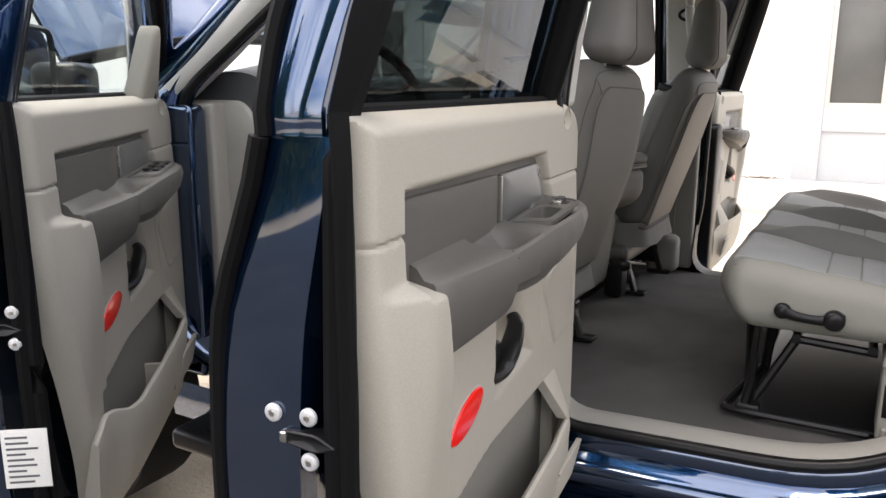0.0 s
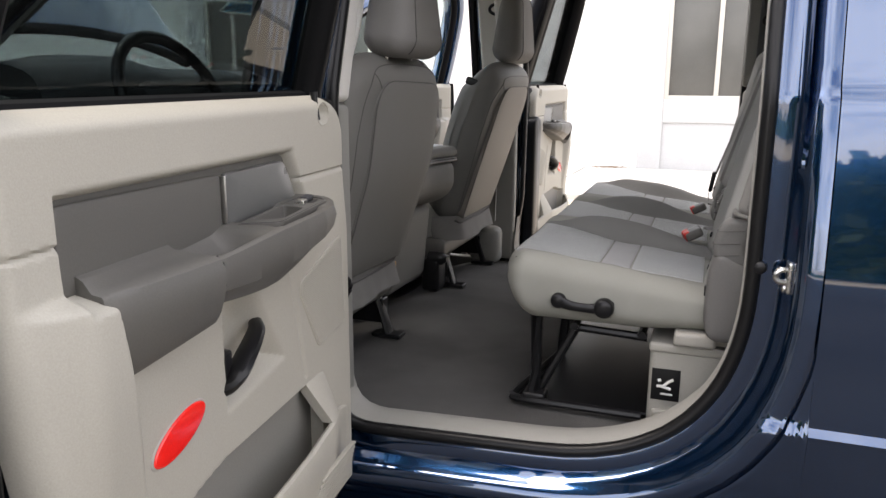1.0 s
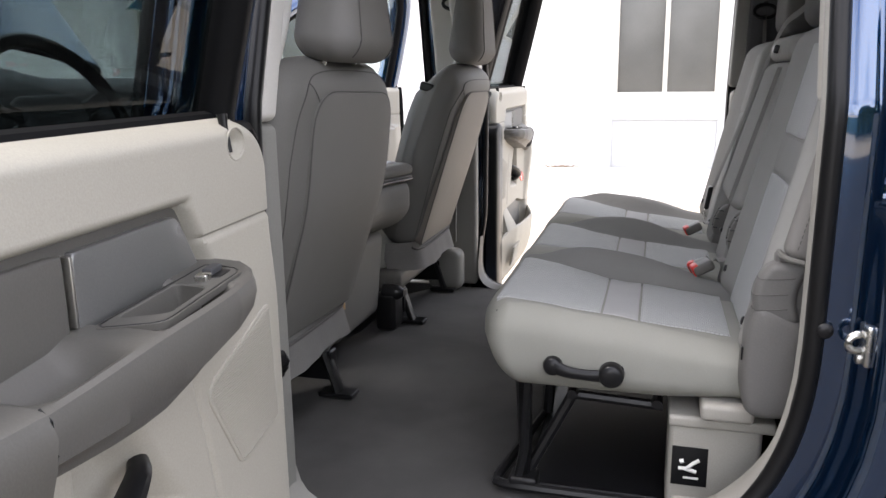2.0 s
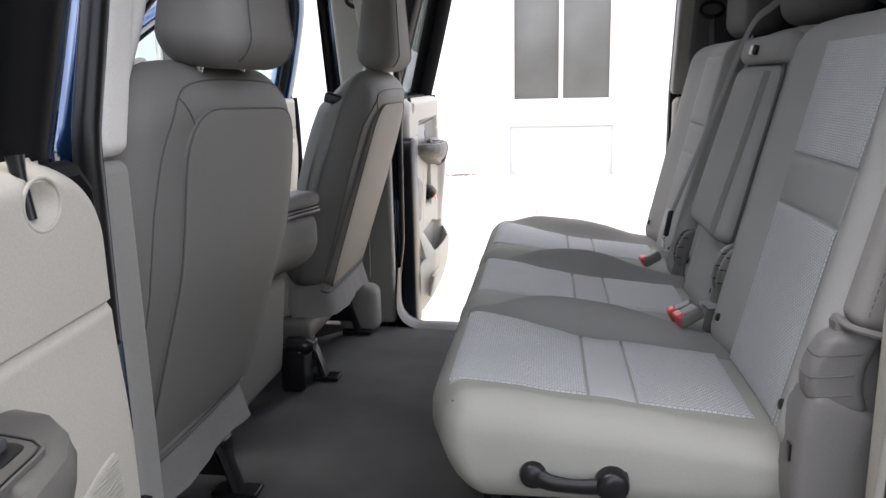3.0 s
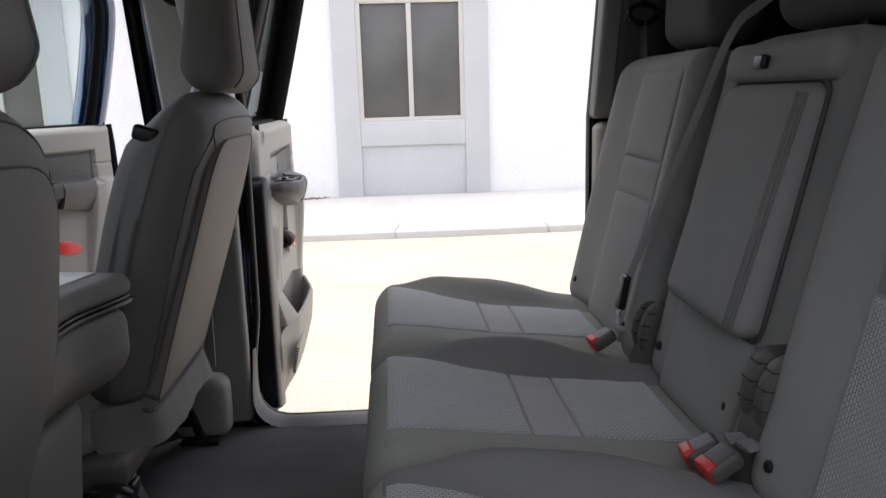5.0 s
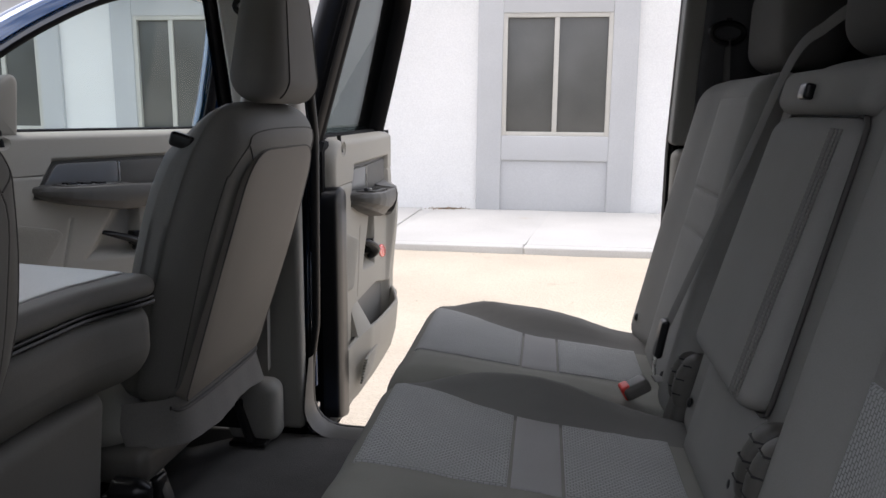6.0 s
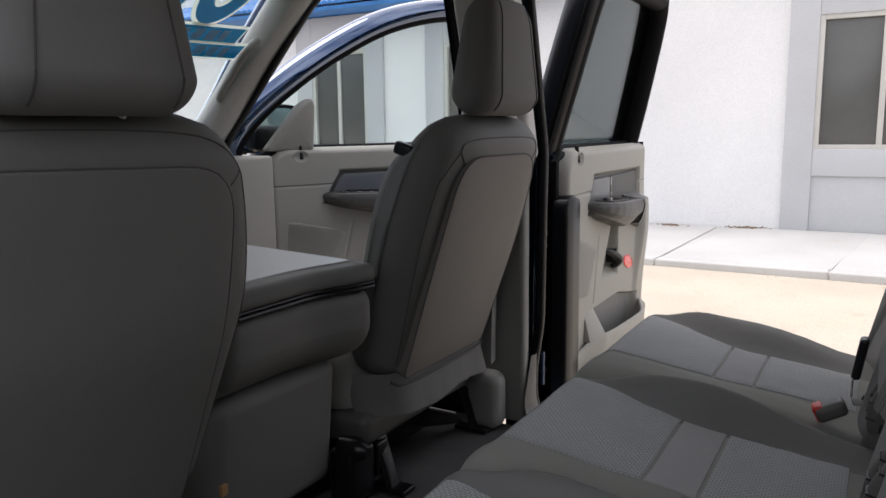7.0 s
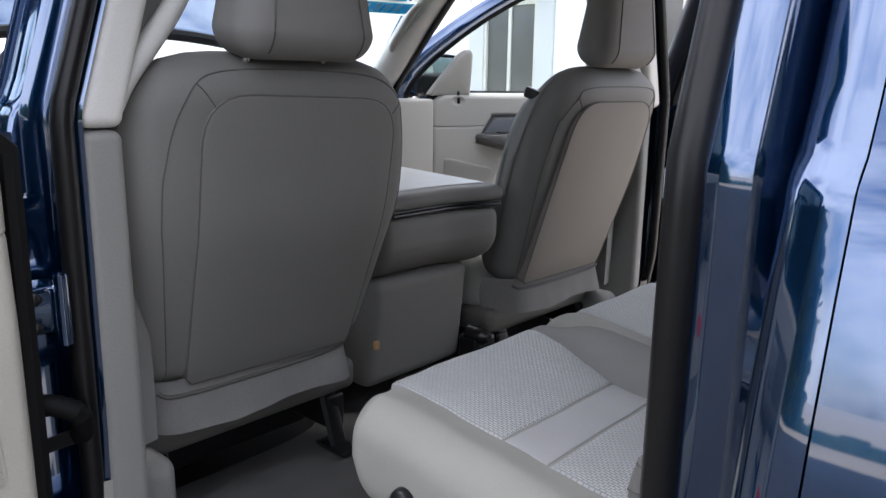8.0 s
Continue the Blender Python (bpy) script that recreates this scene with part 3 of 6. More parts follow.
def floor_and_roof():
    bm = sheet(-1.5, 0.62, -0.715, 0.715, 0.680, 70, 50, 0.004)
    for v in bm.verts:
        if v.co.x < -0.62:
            v.co.z -= min(0.05, (-0.62 - v.co.x) * 0.3)
        v.co.z += 0.03 * math.exp(-(v.co.y / 0.16) ** 2) * (1 if v.co.x < -0.35 else math.exp(-((v.co.x + 0.35) / 0.15) ** 2))
    part("floor_carpet", bm, CARPET, truck, "dark grey carpet")
    under_floor = box(-1.5, 0.70, -0.76, 0.76, 0.50, 0.64, 0.01)
    part("floor_pan", under_floor, BLACK, truck)
    bm = bmesh.new()
    box(-1.0, 0.72, -0.70, 0.70, 1.87, 1.92, 0.02, bm)
    part("roof", bm, PAINT, truck)
    part("headliner", box(-1.0, 0.66, -0.64, 0.64, 1.835, 1.865, 0.01), BEIGE_DARK, truck, "pale grey headliner")
    bm = bmesh.new()
    box(0.62, 0.70, -0.79, 0.79, 0.60, 1.42, 0.01, bm)
    box(0.62, 0.70, -0.76, -0.58, 1.42, 1.87, 0.01, bm)
    box(0.62, 0.70, 0.58, 0.76, 1.42, 1.87, 0.01, bm)
    part("back_wall", bm, DASH, truck, "dark cab back wall")
    part("rear_window", box(0.655, 0.661, -0.58, 0.58, 1.42, 1.84, 0.002), DARKGLASS, truck, "dark tinted rear window")
    # bed floor and tailgate, bonnet
    part("bed_floor", box(0.74, 2.44, -0.78, 0.78, 0.75, 0.80, 0.01), PAINT, truck)
    part("bed_front", box(0.74, 0.78, -0.79, 0.79, 0.80, 1.29, 0.01), PAINT, truck)
    part("tailgate", box(2.40, 2.46, -0.79, 0.79, 0.62, 1.29, 0.02), PAINT, truck)
    # the bonnet stands open, its painted face towards the windscreen
    def lifted(p):
        arc = 1 - (p.y / 0.79) ** 2
        x, z = p.x + 0.55, p.z + 0.035 * arc
        along, face = Vector((-0.60, 0, 0.80)), Vector((0.80, 0, 0.60))
        return Vector((-2.02 + 0.05 * arc * (1 - x / 1.1), 0, 1.440 + 0.085 * arc * (1 - x / 1.1))) + along * x + face * z + Vector((0, p.y, 0))
    bonnet = part("bonnet", rounded(0.55, 0.79, 0.018, 0.016, 10, 14, 1, lifted, 3), PAINT, truck, "raised dark blue bonnet")
    part("bonnet_edge", tube([lifted(Vector((-0.552, -0.77 + 1.54 * i / 20, 0.0))) for i in range(21)], 0.020, 8), RUBBER, bonnet)
    part("engine_cover", box(-2.74, -1.80, -0.70, 0.70, 0.95, 1.10, 0.05, None, 3), BLACK, truck, "dark engine bay")
    part("cowl", box(-1.86, -1.70, -0.76, 0.76, 1.22, 1.335, 0.03, None, 3), BLACK, truck, "black plastic cowl")
    part("grille", box(-2.86, -2.76, -0.76, 0.76, 0.62, 1.16, 0.03), DASH, truck)
    for x in (-2.13, 1.62):
        for s in (-1, 1):
            w = tube([(x, s * 0.58, 0.36), (x, s * 0.80, 0.36)], 0.36, 32)
            tyre = part("wheel", w, RUBBER, truck)
            part("rim", disc((x, s * 0.795, 0.36), (0, s, 0), 0.24, 0.02, 28, 0.6), STEEL, tyre, "bright metal wheel rim")


floor_and_roof()


def pillars(sign):
    """Inner pillar covers, A-pillar handle and front pillar."""
    s = sign
    # B pillar: light upper cover above a grey lower one
    def leaned(p):
        return Vector((p.x, s * (p.y - lean(p.z)), p.z))
    up = box(-0.62, -0.470, 0.708, 0.766, 1.338, 1.80, 0.016, None, 4)
    for v in up.verts:
        v.co = leaned(v.co)
    part("pillar_cover", up, CREAM, truck, "pale upper pillar cover")
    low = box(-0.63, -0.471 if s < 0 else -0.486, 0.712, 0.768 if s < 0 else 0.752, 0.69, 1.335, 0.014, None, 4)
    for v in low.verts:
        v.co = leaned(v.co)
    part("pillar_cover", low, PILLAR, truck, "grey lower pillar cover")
    foot = rounded(0.062, 0.036, 0.072, 0.030, 3, 3, 3, lambda p: Vector((p.x - 0.585, s * (p.y + 0.675), p.z + 0.755)))
    part("belt_cover", foot, PILLAR, truck)
    # grab handle on the B pillar
    h = [(-0.497, 0.716, 1.365), (-0.500, 0.705, 1.40), (-0.503, 0.682, 1.445), (-0.508, 0.655, 1.50), (-0.514, 0.640, 1.56), (-0.52, 0.640, 1.62), (-0.523, 0.655, 1.67), (-0.526, 0.695, 1.705)]
    part("grab_handle", tube(spline([(x, s * (y - lean(z)), z) for x, y, z in h], 5), 0.0155, 10), CREAM, truck, "pale plastic grab handle")
    # C pillar
    c = box(0.300, 0.345, 0.672, 0.733, 1.362, 1.78, 0.012, None, 4)
    for v in c.verts:
        v.co = leaned(v.co)
    # one beige cover on both sides; on the far side its shade is painted grey
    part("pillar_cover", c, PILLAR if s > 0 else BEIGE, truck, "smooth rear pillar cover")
    c = box(0.335, 0.62, 0.655, 0.70, 1.36, 1.80, 0.012, None, 3)
    for v in c.verts:
        v.co = leaned(v.co)
    part("pillar_cover", c, DASH, truck, "dark upper corner trim")
    c = box(0.306, 0.42, 0.665, 0.728, 0.80, 1.355, 0.02, None, 4)
    for v in c.verts:
        v.co = leaned(v.co)
    part("pillar_cover", c, BEIGE_DARK, truck)
    part("side_lining", box(0.40, 0.64, 0.67, 0.72, 0.70, 1.40, 0.02, None), DASH, truck).scale = (1, s, 1)
    # hinge post ahead of the front opening, with its trim
    if s < 0:
        part("hinge_post", box(-1.66, -1.475, 0.76, 0.83, 0.58, 1.33, 0.02, None, 3), PAINT, truck).scale = (1, s, 1)
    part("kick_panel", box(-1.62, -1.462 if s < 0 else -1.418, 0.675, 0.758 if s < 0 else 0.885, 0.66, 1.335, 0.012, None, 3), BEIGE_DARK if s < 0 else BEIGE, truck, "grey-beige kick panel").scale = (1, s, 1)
    # A pillar cover with a moulded handle
    a = [(-1.64, 0.765, 1.33), (-1.46, 0.728, 1.47), (-1.26, 0.686, 1.64), (-1.04, 0.63, 1.80)]
    part("pillar_cover", tube(spline([(x, s * y, z) for x, y, z in a], 6), 0.060, 16, flat=0.75), CREAM, truck, "pale grey windscreen pillar cover")
    g = [(-1.43, 0.690, 1.49), (-1.395, 0.655, 1.515), (-1.32, 0.635, 1.575), (-1.25, 0.618, 1.625), (-1.21, 0.638, 1.665)]
    part("grab_handle", tube(spline([(x, s * y, z) for x, y, z in g], 5), 0.011, 10), SILL, truck)
    o = [(-1.70, 0.79, 1.31), (-1.50, 0.75, 1.47), (-1.28, 0.70, 1.67), (-1.03, 0.65, 1.87)]
    part("windscreen_pillar", tube(spline([(x, s * y, z) for x, y, z in o], 6), 0.05, 12), PAINT, truck)


pillars(-1)
pillars(1)


def windscreen():
    bm = bmesh.new()
    n, m = 12, 8
    g = []
    for i in range(n + 1):
        row = []
        for j in range(m + 1):
            u, v = -1 + 2 * i / n, j / m
            w = 0.76 - 0.14 * v
            row.append(bm.verts.new((-1.74 + 0.74 * v + 0.12 * u * u, w * u, 1.34 + 0.52 * v)))
        g.append(row)
    for i in range(n):
        for j in range(m):
            bm.faces.new([g[i][j], g[i + 1][j], g[i + 1][j + 1], g[i][j + 1]])
    bmesh.ops.solidify(bm, geom=bm.faces, thickness=0.005)
    part("windscreen", bm, SHIELD, truck).visible_shadow = False


windscreen()


def sale_stickers():
    """Price digits and banners stuck on the outside of the windscreen, mirrored from inside."""
    root = thing("window_sticker", (-1.2, 0.45, 1.66), "blue and white sale stickers on the windscreen", "sticker")

    def on(y, z, h=0.0):
        v = (z - 1.34) / 0.52
        u = y / (0.76 - 0.14 * v)
        return Vector((-1.74 + 0.74 * v + 0.12 * u * u - 0.575 * (0.005 + h), y, z + 0.818 * (0.005 + h)))

    def digit(y, z, a, b, wide):
        ring = [(y + a * math.sin(t), z + b * math.cos(t)) for t in [2 * math.pi * i / 36 for i in range(36)]]
        for nm, w, h, mat in (("digit_edge", wide + 0.008, 0.002, STICKER_EDGE), ("digit", wide, 0.0, STICKER)):
            bm = bmesh.new()
            loops = []
            for k in (-1, 1):
                for hh in (h, h + 0.0012):
                    loops.append([bm.verts.new(on(y + (p - y) * (1 + k * w / a), z + (q - z) * (1 + k * w / b), hh)) for p, q in ring])
            for a0, b0 in ((0, 1), (1, 3), (3, 2), (2, 0)):
                for j in range(36):
                    bm.faces.new([loops[a0][j], loops[a0][(j + 1) % 36], loops[b0][(j + 1) % 36], loops[b0][j]])
            part(nm, bm, mat, root)
    for y in (0.445, 0.305, 0.165):
        digit(y, 1.738, 0.042, 0.052, 0.017)
    for y0, y1, z0, z1, shift in ((0.10, 0.565, 1.634, 1.664, 0.0), (0.14, 0.600, 1.600, 1.628, 0.01)):
        for nm, e, h, mat in (("banner_edge", 0.005, 0.002, STICKER_EDGE), ("banner", 0.0, 0.0, STICKER)):
            bm = bmesh.new()
            cols = []
            for i in range(17):
                y = y0 - e + (y1 - y0 + 2 * e) * i / 16
                cols.append([bm.verts.new(on(y, z, hh)) for z, hh in ((z0 - e, h), (z1 + e, h), (z1 + e, h + 0.001), (z0 - e, h + 0.001))])
            for a, c in zip(cols, cols[1:]):
                for j in range(4):
                    bm.faces.new([a[j], a[(j + 1) % 4], c[(j + 1) % 4], c[j]])
            part(nm, bm, mat, root)
        for i in range(12):
            bars = bmesh.new()
            y = y0 + 0.02 + (y1 - y0 - 0.04) * i / 12
            wd = 0.023 + 0.005 * math.sin(i * 2.1 + shift * 90)
            q = [bars.verts.new(on(a, z, -0.0015)) for a, z in ((y, z0 + 0.004), (y + wd, z0 + 0.004), (y + wd, z1 - 0.004), (y, z1 - 0.004))]
            bars.faces.new(q)
            part("letter_bar", bars, STICKER_EDGE, root)


sale_stickers()


def visors():
    for s in (-1, 1):
        root = thing("sun_visor", (-1.03, s * 0.36, 1.82), "grey padded sun visor folded up", "sun visor", "sun visors")
        part("pad", rounded(0.085, 0.20, 0.011, 0.010, 4, 6, 1, lambda p: Vector((p.x - 1.05, s * 0.36 + p.y, p.z + 1.805 + 0.25 * p.x)), 3), BEIGE_DARK, root)
        part("pivot", tube([(-1.12, s * 0.57, 1.79), (-1.05, s * 0.58, 1.815)], 0.008, 8), BEIGE_DARK, root)
    root = thing("inner_mirror", (-1.15, 0.0, 1.74), "black rear-view mirror on the windscreen", "mirror")
    part("housing", rounded(0.02, 0.125, 0.034, 0.018, 2, 6, 2, lambda p: Vector((p.x - 1.16, p.y - 0.02, p.z + 1.715)), 4), BLACK, root)
    part("stalk", tube([(-1.18, -0.01, 1.725), (-1.235, 0.0, 1.745)], 0.009, 8), BLACK, root)


visors()


def across_the_way():
    """A low tan building with a flat roof and shrubs, far ahead of the truck."""
    root = thing("low_building", (-34, -6, 0), "low tan building with a pale flat roof beyond the lot", "building")
    part("wall", box(-40, -34, -16, 6, -0.1, 2.9, 0.05), PLASTER, root)
    part("roof", box(-40.4, -33.0, -16.6, 6.6, 2.9, 3.25, 0.06), CONCRETE, root)
    for y in (-13, -9.5, -6, -2.5, 1.0):
        w = part("window", box(-34.05, -33.96, y - 0.8, y + 0.8, 0.9, 2.2, 0.02), WINGLASS, root)
        part("frame", box(-34.03, -33.98, y - 0.9, y + 0.9, 0.8, 0.9, 0.02), WINFRAME, w)
    rng = random.Random(5)
    bm = bmesh.new()
    for i in range(2600):
        y = rng.uniform(-14, 2.5)
        k = 0.75 + 0.25 * math.sin(y * 1.3) + 0.15 * math.sin(y * 3.7 + 1)
        a = rng.uniform(0, 6.28)
        c = Vector((-31 + 0.7 * k * math.cos(a) * rng.random(), y, 0.1 + 1.25 * k * rng.random() ** 0.7))
        d = Vector((rng.uniform(-1, 1), rng.uniform(-1, 1), rng.uniform(-0.4, 1))).normalized()
        e = d.orthogonal().normalized()
        bm.faces.new([bm.verts.new(c - d * 0.13), bm.verts.new(c + e * 0.05), bm.verts.new(c + d * 0.13), bm.verts.new(c - e * 0.05)])
    tagged(part("hedge", bm, LEAF, smooth=False, clean=False), "low green shrubs in front of the tan building", "shrub", kind="stuff")


across_the_way()


def far_trees():
    """A dense belt of trees on the far side of the road, behind the walk; out of view, shaped for what the paint
    reflects.
    """
    rng = random.Random(23)
    bm = bmesh.new()
    for i in range(32000):
        x = rng.uniform(-40, 46)
        tall = 5.8 + 0.9 * math.sin(x * 0.45) + 0.6 * math.sin(x * 1.3 + 2) + 0.3 * math.sin(x * 2.9)
        # extra height added here to darken what the door's edge reflects
        tall += 3.8 * (1 - smooth(x, -14, -11))
        tall *= 1 - 0.9 * smooth(x, -11.5, -9.5) * (1 - smooth(x, 0.0, 2.5))  # a gap left so that the rear panel reflects bright sky
        if tall < 1.2:
            continue
        c = Vector((x, -19.5 + rng.gauss(0, 0.7), 0.1 + max(0.5, tall) * rng.random() ** 0.9))
        d = Vector((rng.uniform(-1, 1), rng.uniform(-1, 1), rng.uniform(-0.6, 1))).normalized()
        e = d.orthogonal().normalized()
        k = rng.uniform(0.8, 1.4)
        bm.faces.new([bm.verts.new(c - d * 0.34 * k), bm.verts.new(c + e * 0.2 * k), bm.verts.new(c + d * 0.34 * k), bm.verts.new(c - e * 0.2 * k)])
    for i in range(172):
        x = -40 + 0.5 * i
        tall = 0.80 * (5.8 + 3.8 * (1 - smooth(x, -14, -11)) + 0.9 * math.sin(x * 0.45) + 0.6 * math.sin(x * 1.3 + 2)) * (1 - 0.9 * smooth(x, -11.5, -9.5) * (1 - smooth(x, 0.0, 2.5)))
        box(x, x + 0.5, -20.4, -19.6, 0.0, max(0.4, tall + 0.25 * math.sin(x * 7.0)), 0.02, bm, 1)
    tagged(part("tree_belt", bm, LEAF, smooth=False, clean=False), "dark green belt of trees across the road", "trees", kind="stuff")


far_trees()


def dashboard():
    root = thing("dashboard", (-1.5, 0, 1.1), "dark grey dashboard under the windscreen", "dashboard")
    prof = spline([(-1.72, 1.375), (-1.55, 1.405), (-1.38, 1.405), (-1.30, 1.345), (-1.28, 1.16), (-1.36, 0.95), (-1.42, 0.80)], 5)
    bm = bmesh.new()
    cols = []
    for i in range(25):
        y = -0.70 + 1.40 * i / 24
        hood = 0.035 * math.exp(-((y + 0.44) / 0.22) ** 4)
        cols.append([bm.verts.new((p[0] - 0.17 * smooth(y, 0.15, 0.50) * smooth(p[0], -1.72, -1.40), y, p[1] + hood * max(0.0, 1 - abs(p[0] + 1.42) / 0.2))) for p in prof])
    for a, b in zip(cols, cols[1:]):
        for j in range(len(prof) - 1):
            bm.faces.new([a[j], b[j], b[j + 1], a[j + 1]])
    for col in (cols[0], cols[-1]):
        bm.faces.new(col)
    part("dash_top", bm, DASH, root)
    for s in (-1, 1):
        cap = corners([(-1.66, 1.34), (-1.40, 1.34), (-1.33, 1.26), (-1.31, 1.10), (-1.40, 0.90), (-1.66, 0.90)], 0.03, 4)
        part("end_cap", slab(cap, lambda x, z, d: Vector((x - 0.16 * (s > 0), s * (0.70 + d), z)), -0.01, 0.012, 0.008), BEIGE_DARK, root, "grey dash end cover")
    part("centre_stack", rounded(0.05, 0.17, 0.17, 0.02, 2, 2, 2, lambda p: Vector((p.x - 1.29 - 0.15 * p.z, p.y, p.z + 1.13))), GREY, root, "grey centre panel")
    for y in (-0.66, -0.14, 0.14):
        part("air_vent", disc((-1.274, y, 1.29), (1, 0, 0.15), 0.04, 0.012, 20, 0.0), BLACK, root)
    wheel = thing("steering_wheel", (-1.13, -0.48, 1.16), "dark grey four-spoke steering wheel", "steering wheel")
    c, ax = Vector((-1.07, -0.49, 1.318)), Vector((0.90, 0, 0.42)).normalized()
    u, v = Vector((0, 1, 0)), ax.cross(Vector((0, 1, 0)))
    ring = [c + 0.185 * (math.cos(t) * u + math.sin(t) * v) for t in [2 * math.pi * i / 40 for i in range(40)]]
    part("rim", tube(ring, 0.0155, 10, closed=True, up=tuple(ax)), BLACK, wheel)
    q = Matrix((u, v, ax)).transposed().to_4x4()
    part("hub", rounded(0.085, 0.07, 0.025, 0.022, 3, 3, 1, lambda p: c - ax * 0.02 + q @ p), DASH, wheel)
    for t in (0.35, math.pi - 0.35, -0.6, math.pi + 0.6):
        d = math.cos(t) * u + math.sin(t) * v
        part("spoke", tube([c - ax * 0.02 + d * 0.06, c - ax * 0.008 + d * 0.18], 0.017, 8, flat=0.5, up=tuple(ax)), DASH, wheel)
    part("column", tube([c - ax * 0.03, c - ax * 0.28], 0.045, 14), DASH, wheel)


dashboard()


# ---- doors: s runs from the hinge to the free edge, d towards the cabin ----
def door_frame_of(origin, along, inside):
    u, n = Vector((*along, 0)).normalized(), Vector((*inside, 0)).normalized()
    m = Matrix.Identity(4)
    for i in range(3):
        m[i][0], m[i][1], m[i][2] = u[i], n[i], (0, 0, 1)[i]
    m.translation = Vector((*origin, 0))
    return m


def vehicle_door(name, m, label, front=False, shift=0.0, boot=False):
    """An open cab door with its moulded inner card, armrest, pocket, window frame and glass; boot blackens the hinge
    end and its gap for shade.
    """
    root = thing(name, tuple(m @ Vector((0.1, -0.06, 0.62))), label, "door")
    L = 0.812
    bottom = 0.565

    def P(nm, bm, mat, lab="", parent=None, **k):
        return part(nm, bm, mat, parent or root, lab, m=m, **k)

    def flat(d0=0.0):
        return lambda s, z, d: Vector((s, d + d0, z))

    # painted shell
    shell = corners([(-0.015, bottom), (L, bottom), (L + 0.012, 1.0), (L - 0.003, 1.345), (-0.02, 1.345)], [0.07, 0.13, 0.1, 0.01, 0.01], 8)
    P("door_shell", slab(resample(shell, 120), lambda s, z, d: Vector((s, (-0.176 - d - 0.6 * belly(z)) * (1 - 0.28 * smooth(z, 1.12, 1.36)), z)), -0.110, 0.0, 0.014, 0.0), PAINT)
    P("seal", tube([(p.x, -0.030, p.y) for p in resample(shrink(shell, 0.008), 90)], 0.013, 8, closed=True, up=(0, 1, 0)), RUBBER, "black rubber door seal")

    # window frame, leaning in above the belt
    def up(s, d, z):
        return Vector((s, d + 0.28 * max(0.0, z - 1.36), z))
    if front:
        arch = [(-0.10, 1.33), (-0.065, 1.42), (0.03, 1.535), (0.18, 1.665), (0.36, 1.775), (0.56, 1.83), (0.72, 1.815), (0.765, 1.775), (0.785, 1.68), (0.790, 1.50), (0.786, 1.38), (0.784, 1.335)]
    else:
        arch = [(0.012, 1.335), (0.020, 1.50), (0.035, 1.72), (0.06, 1.79), (0.12, 1.812), (0.58, 1.812), (0.66, 1.79), (0.705, 1.70), (0.755, 1.52), (0.780, 1.38), (0.782, 1.335)]
    arch = spline(arch, 6)
    # the far door's blue frame is coloured black to stand for its shade
    P("window_frame", tube([up(s, -0.078 if front else -0.080, z) for s, z in arch], 0.040 if front else 0.031, 12, flat=1.45, up=(0, 1, 0)), BLACK if boot else PAINT)
    inner = shrink_open(arch, 0.024 if front else 0.006)
    if not front:
        # the hinge post shows its paint between a thin glass run and an outer seal
        leg = [p for p in inner if p.x < 0.075 and p.y < 1.795]
        inner = [p for p in inner if p not in leg]
        P("window_seal", tube([up(p.x + 0.014, -0.057, p.y) for p in leg], 0.027, 10, up=(0, 1, 0)), RUBBER, "black glass run")
        P("post_seal", tube([up(p.x - 0.022, -0.056, p.y) for p in leg], 0.013, 8, up=(0, 1, 0)), RUBBER, "black outer door seal")
    P("window_seal", tube([up(p.x, -0.045 if front else -0.056, p.y) for p in inner], 0.018 if front else 0.031, 10, flat=1.0 if front else 1.15, up=(0, 1, 0)), RUBBER, "black rubber window channel")
    P("belt_seal", tube([(0.02, -0.055, 1.352), (L - 0.03, -0.055, 1.352)], 0.012, 8), RUBBER)
    # pane: an even sheet with two faces, cut to the arch
    tops = [p for p in arch if p.y >= 1.35]

    def head_of(s):
        z = 1.362
        for a, b in zip(tops, tops[1:]):
            if a.x <= s <= b.x and b.x > a.x:
                z = max(z, a.y + (b.y - a.y) * (s - a.x) / (b.x - a.x))
        return z
    low_s, high_s = min(p.x for p in tops) + 0.004, max(p.x for p in tops) - 0.004
    outline = [(low_s, 1.355)] + [(low_s + (high_s - low_s) * i / 40, max(1.358, head_of(low_s + (high_s - low_s) * i / 40) - 0.006)) for i in range(41)] + [(high_s, 1.355)]
    gl = bmesh.new()
    faces = [[gl.verts.new(up(s, d, z)) for s, z in outline] for d in (-0.072, -0.068)]
    for ring in faces:
        gl.faces.new(ring)
    for i in range(len(outline)):
        k = (i + 1) % len(outline)
        gl.faces.new([faces[0][i], faces[0][k], faces[1][k], faces[1][i]])
    P("window_pane", gl, GLASS if front else TINTED, smooth=False).visible_shadow = False
    # broad flat post at the free edge that carries on the shell's edge
    leg = [p for p in arch if p.x > 0.6 and p.y < (1.79 if front else 1.80)]
    bm = bmesh.new()
    rings = []
    for p in sorted(leg, key=lambda q: q.y):
        out = 0.0265 - 0.008 * smooth(p.y, 1.34, 1.7)
        ring = [(-0.022, -0.098), (out - 0.012, -0.104), (out, -0.096), (out + 0.001, -0.070), (out, -0.040), (out - 0.010, -0.034), (-0.022, -0.034)]
        rings.append([bm.verts.new(up(p.x + a, d * (1 + 0.12 * smooth(p.y, 1.34, 1.45)), p.y)) for a, d in ring])
    for a, b in zip(rings, rings[1:]):
        for j in range(7):
            bm.faces.new([a[j], a[(j + 1) % 7], b[(j + 1) % 7], b[j]])
    bm.faces.new(rings[0])
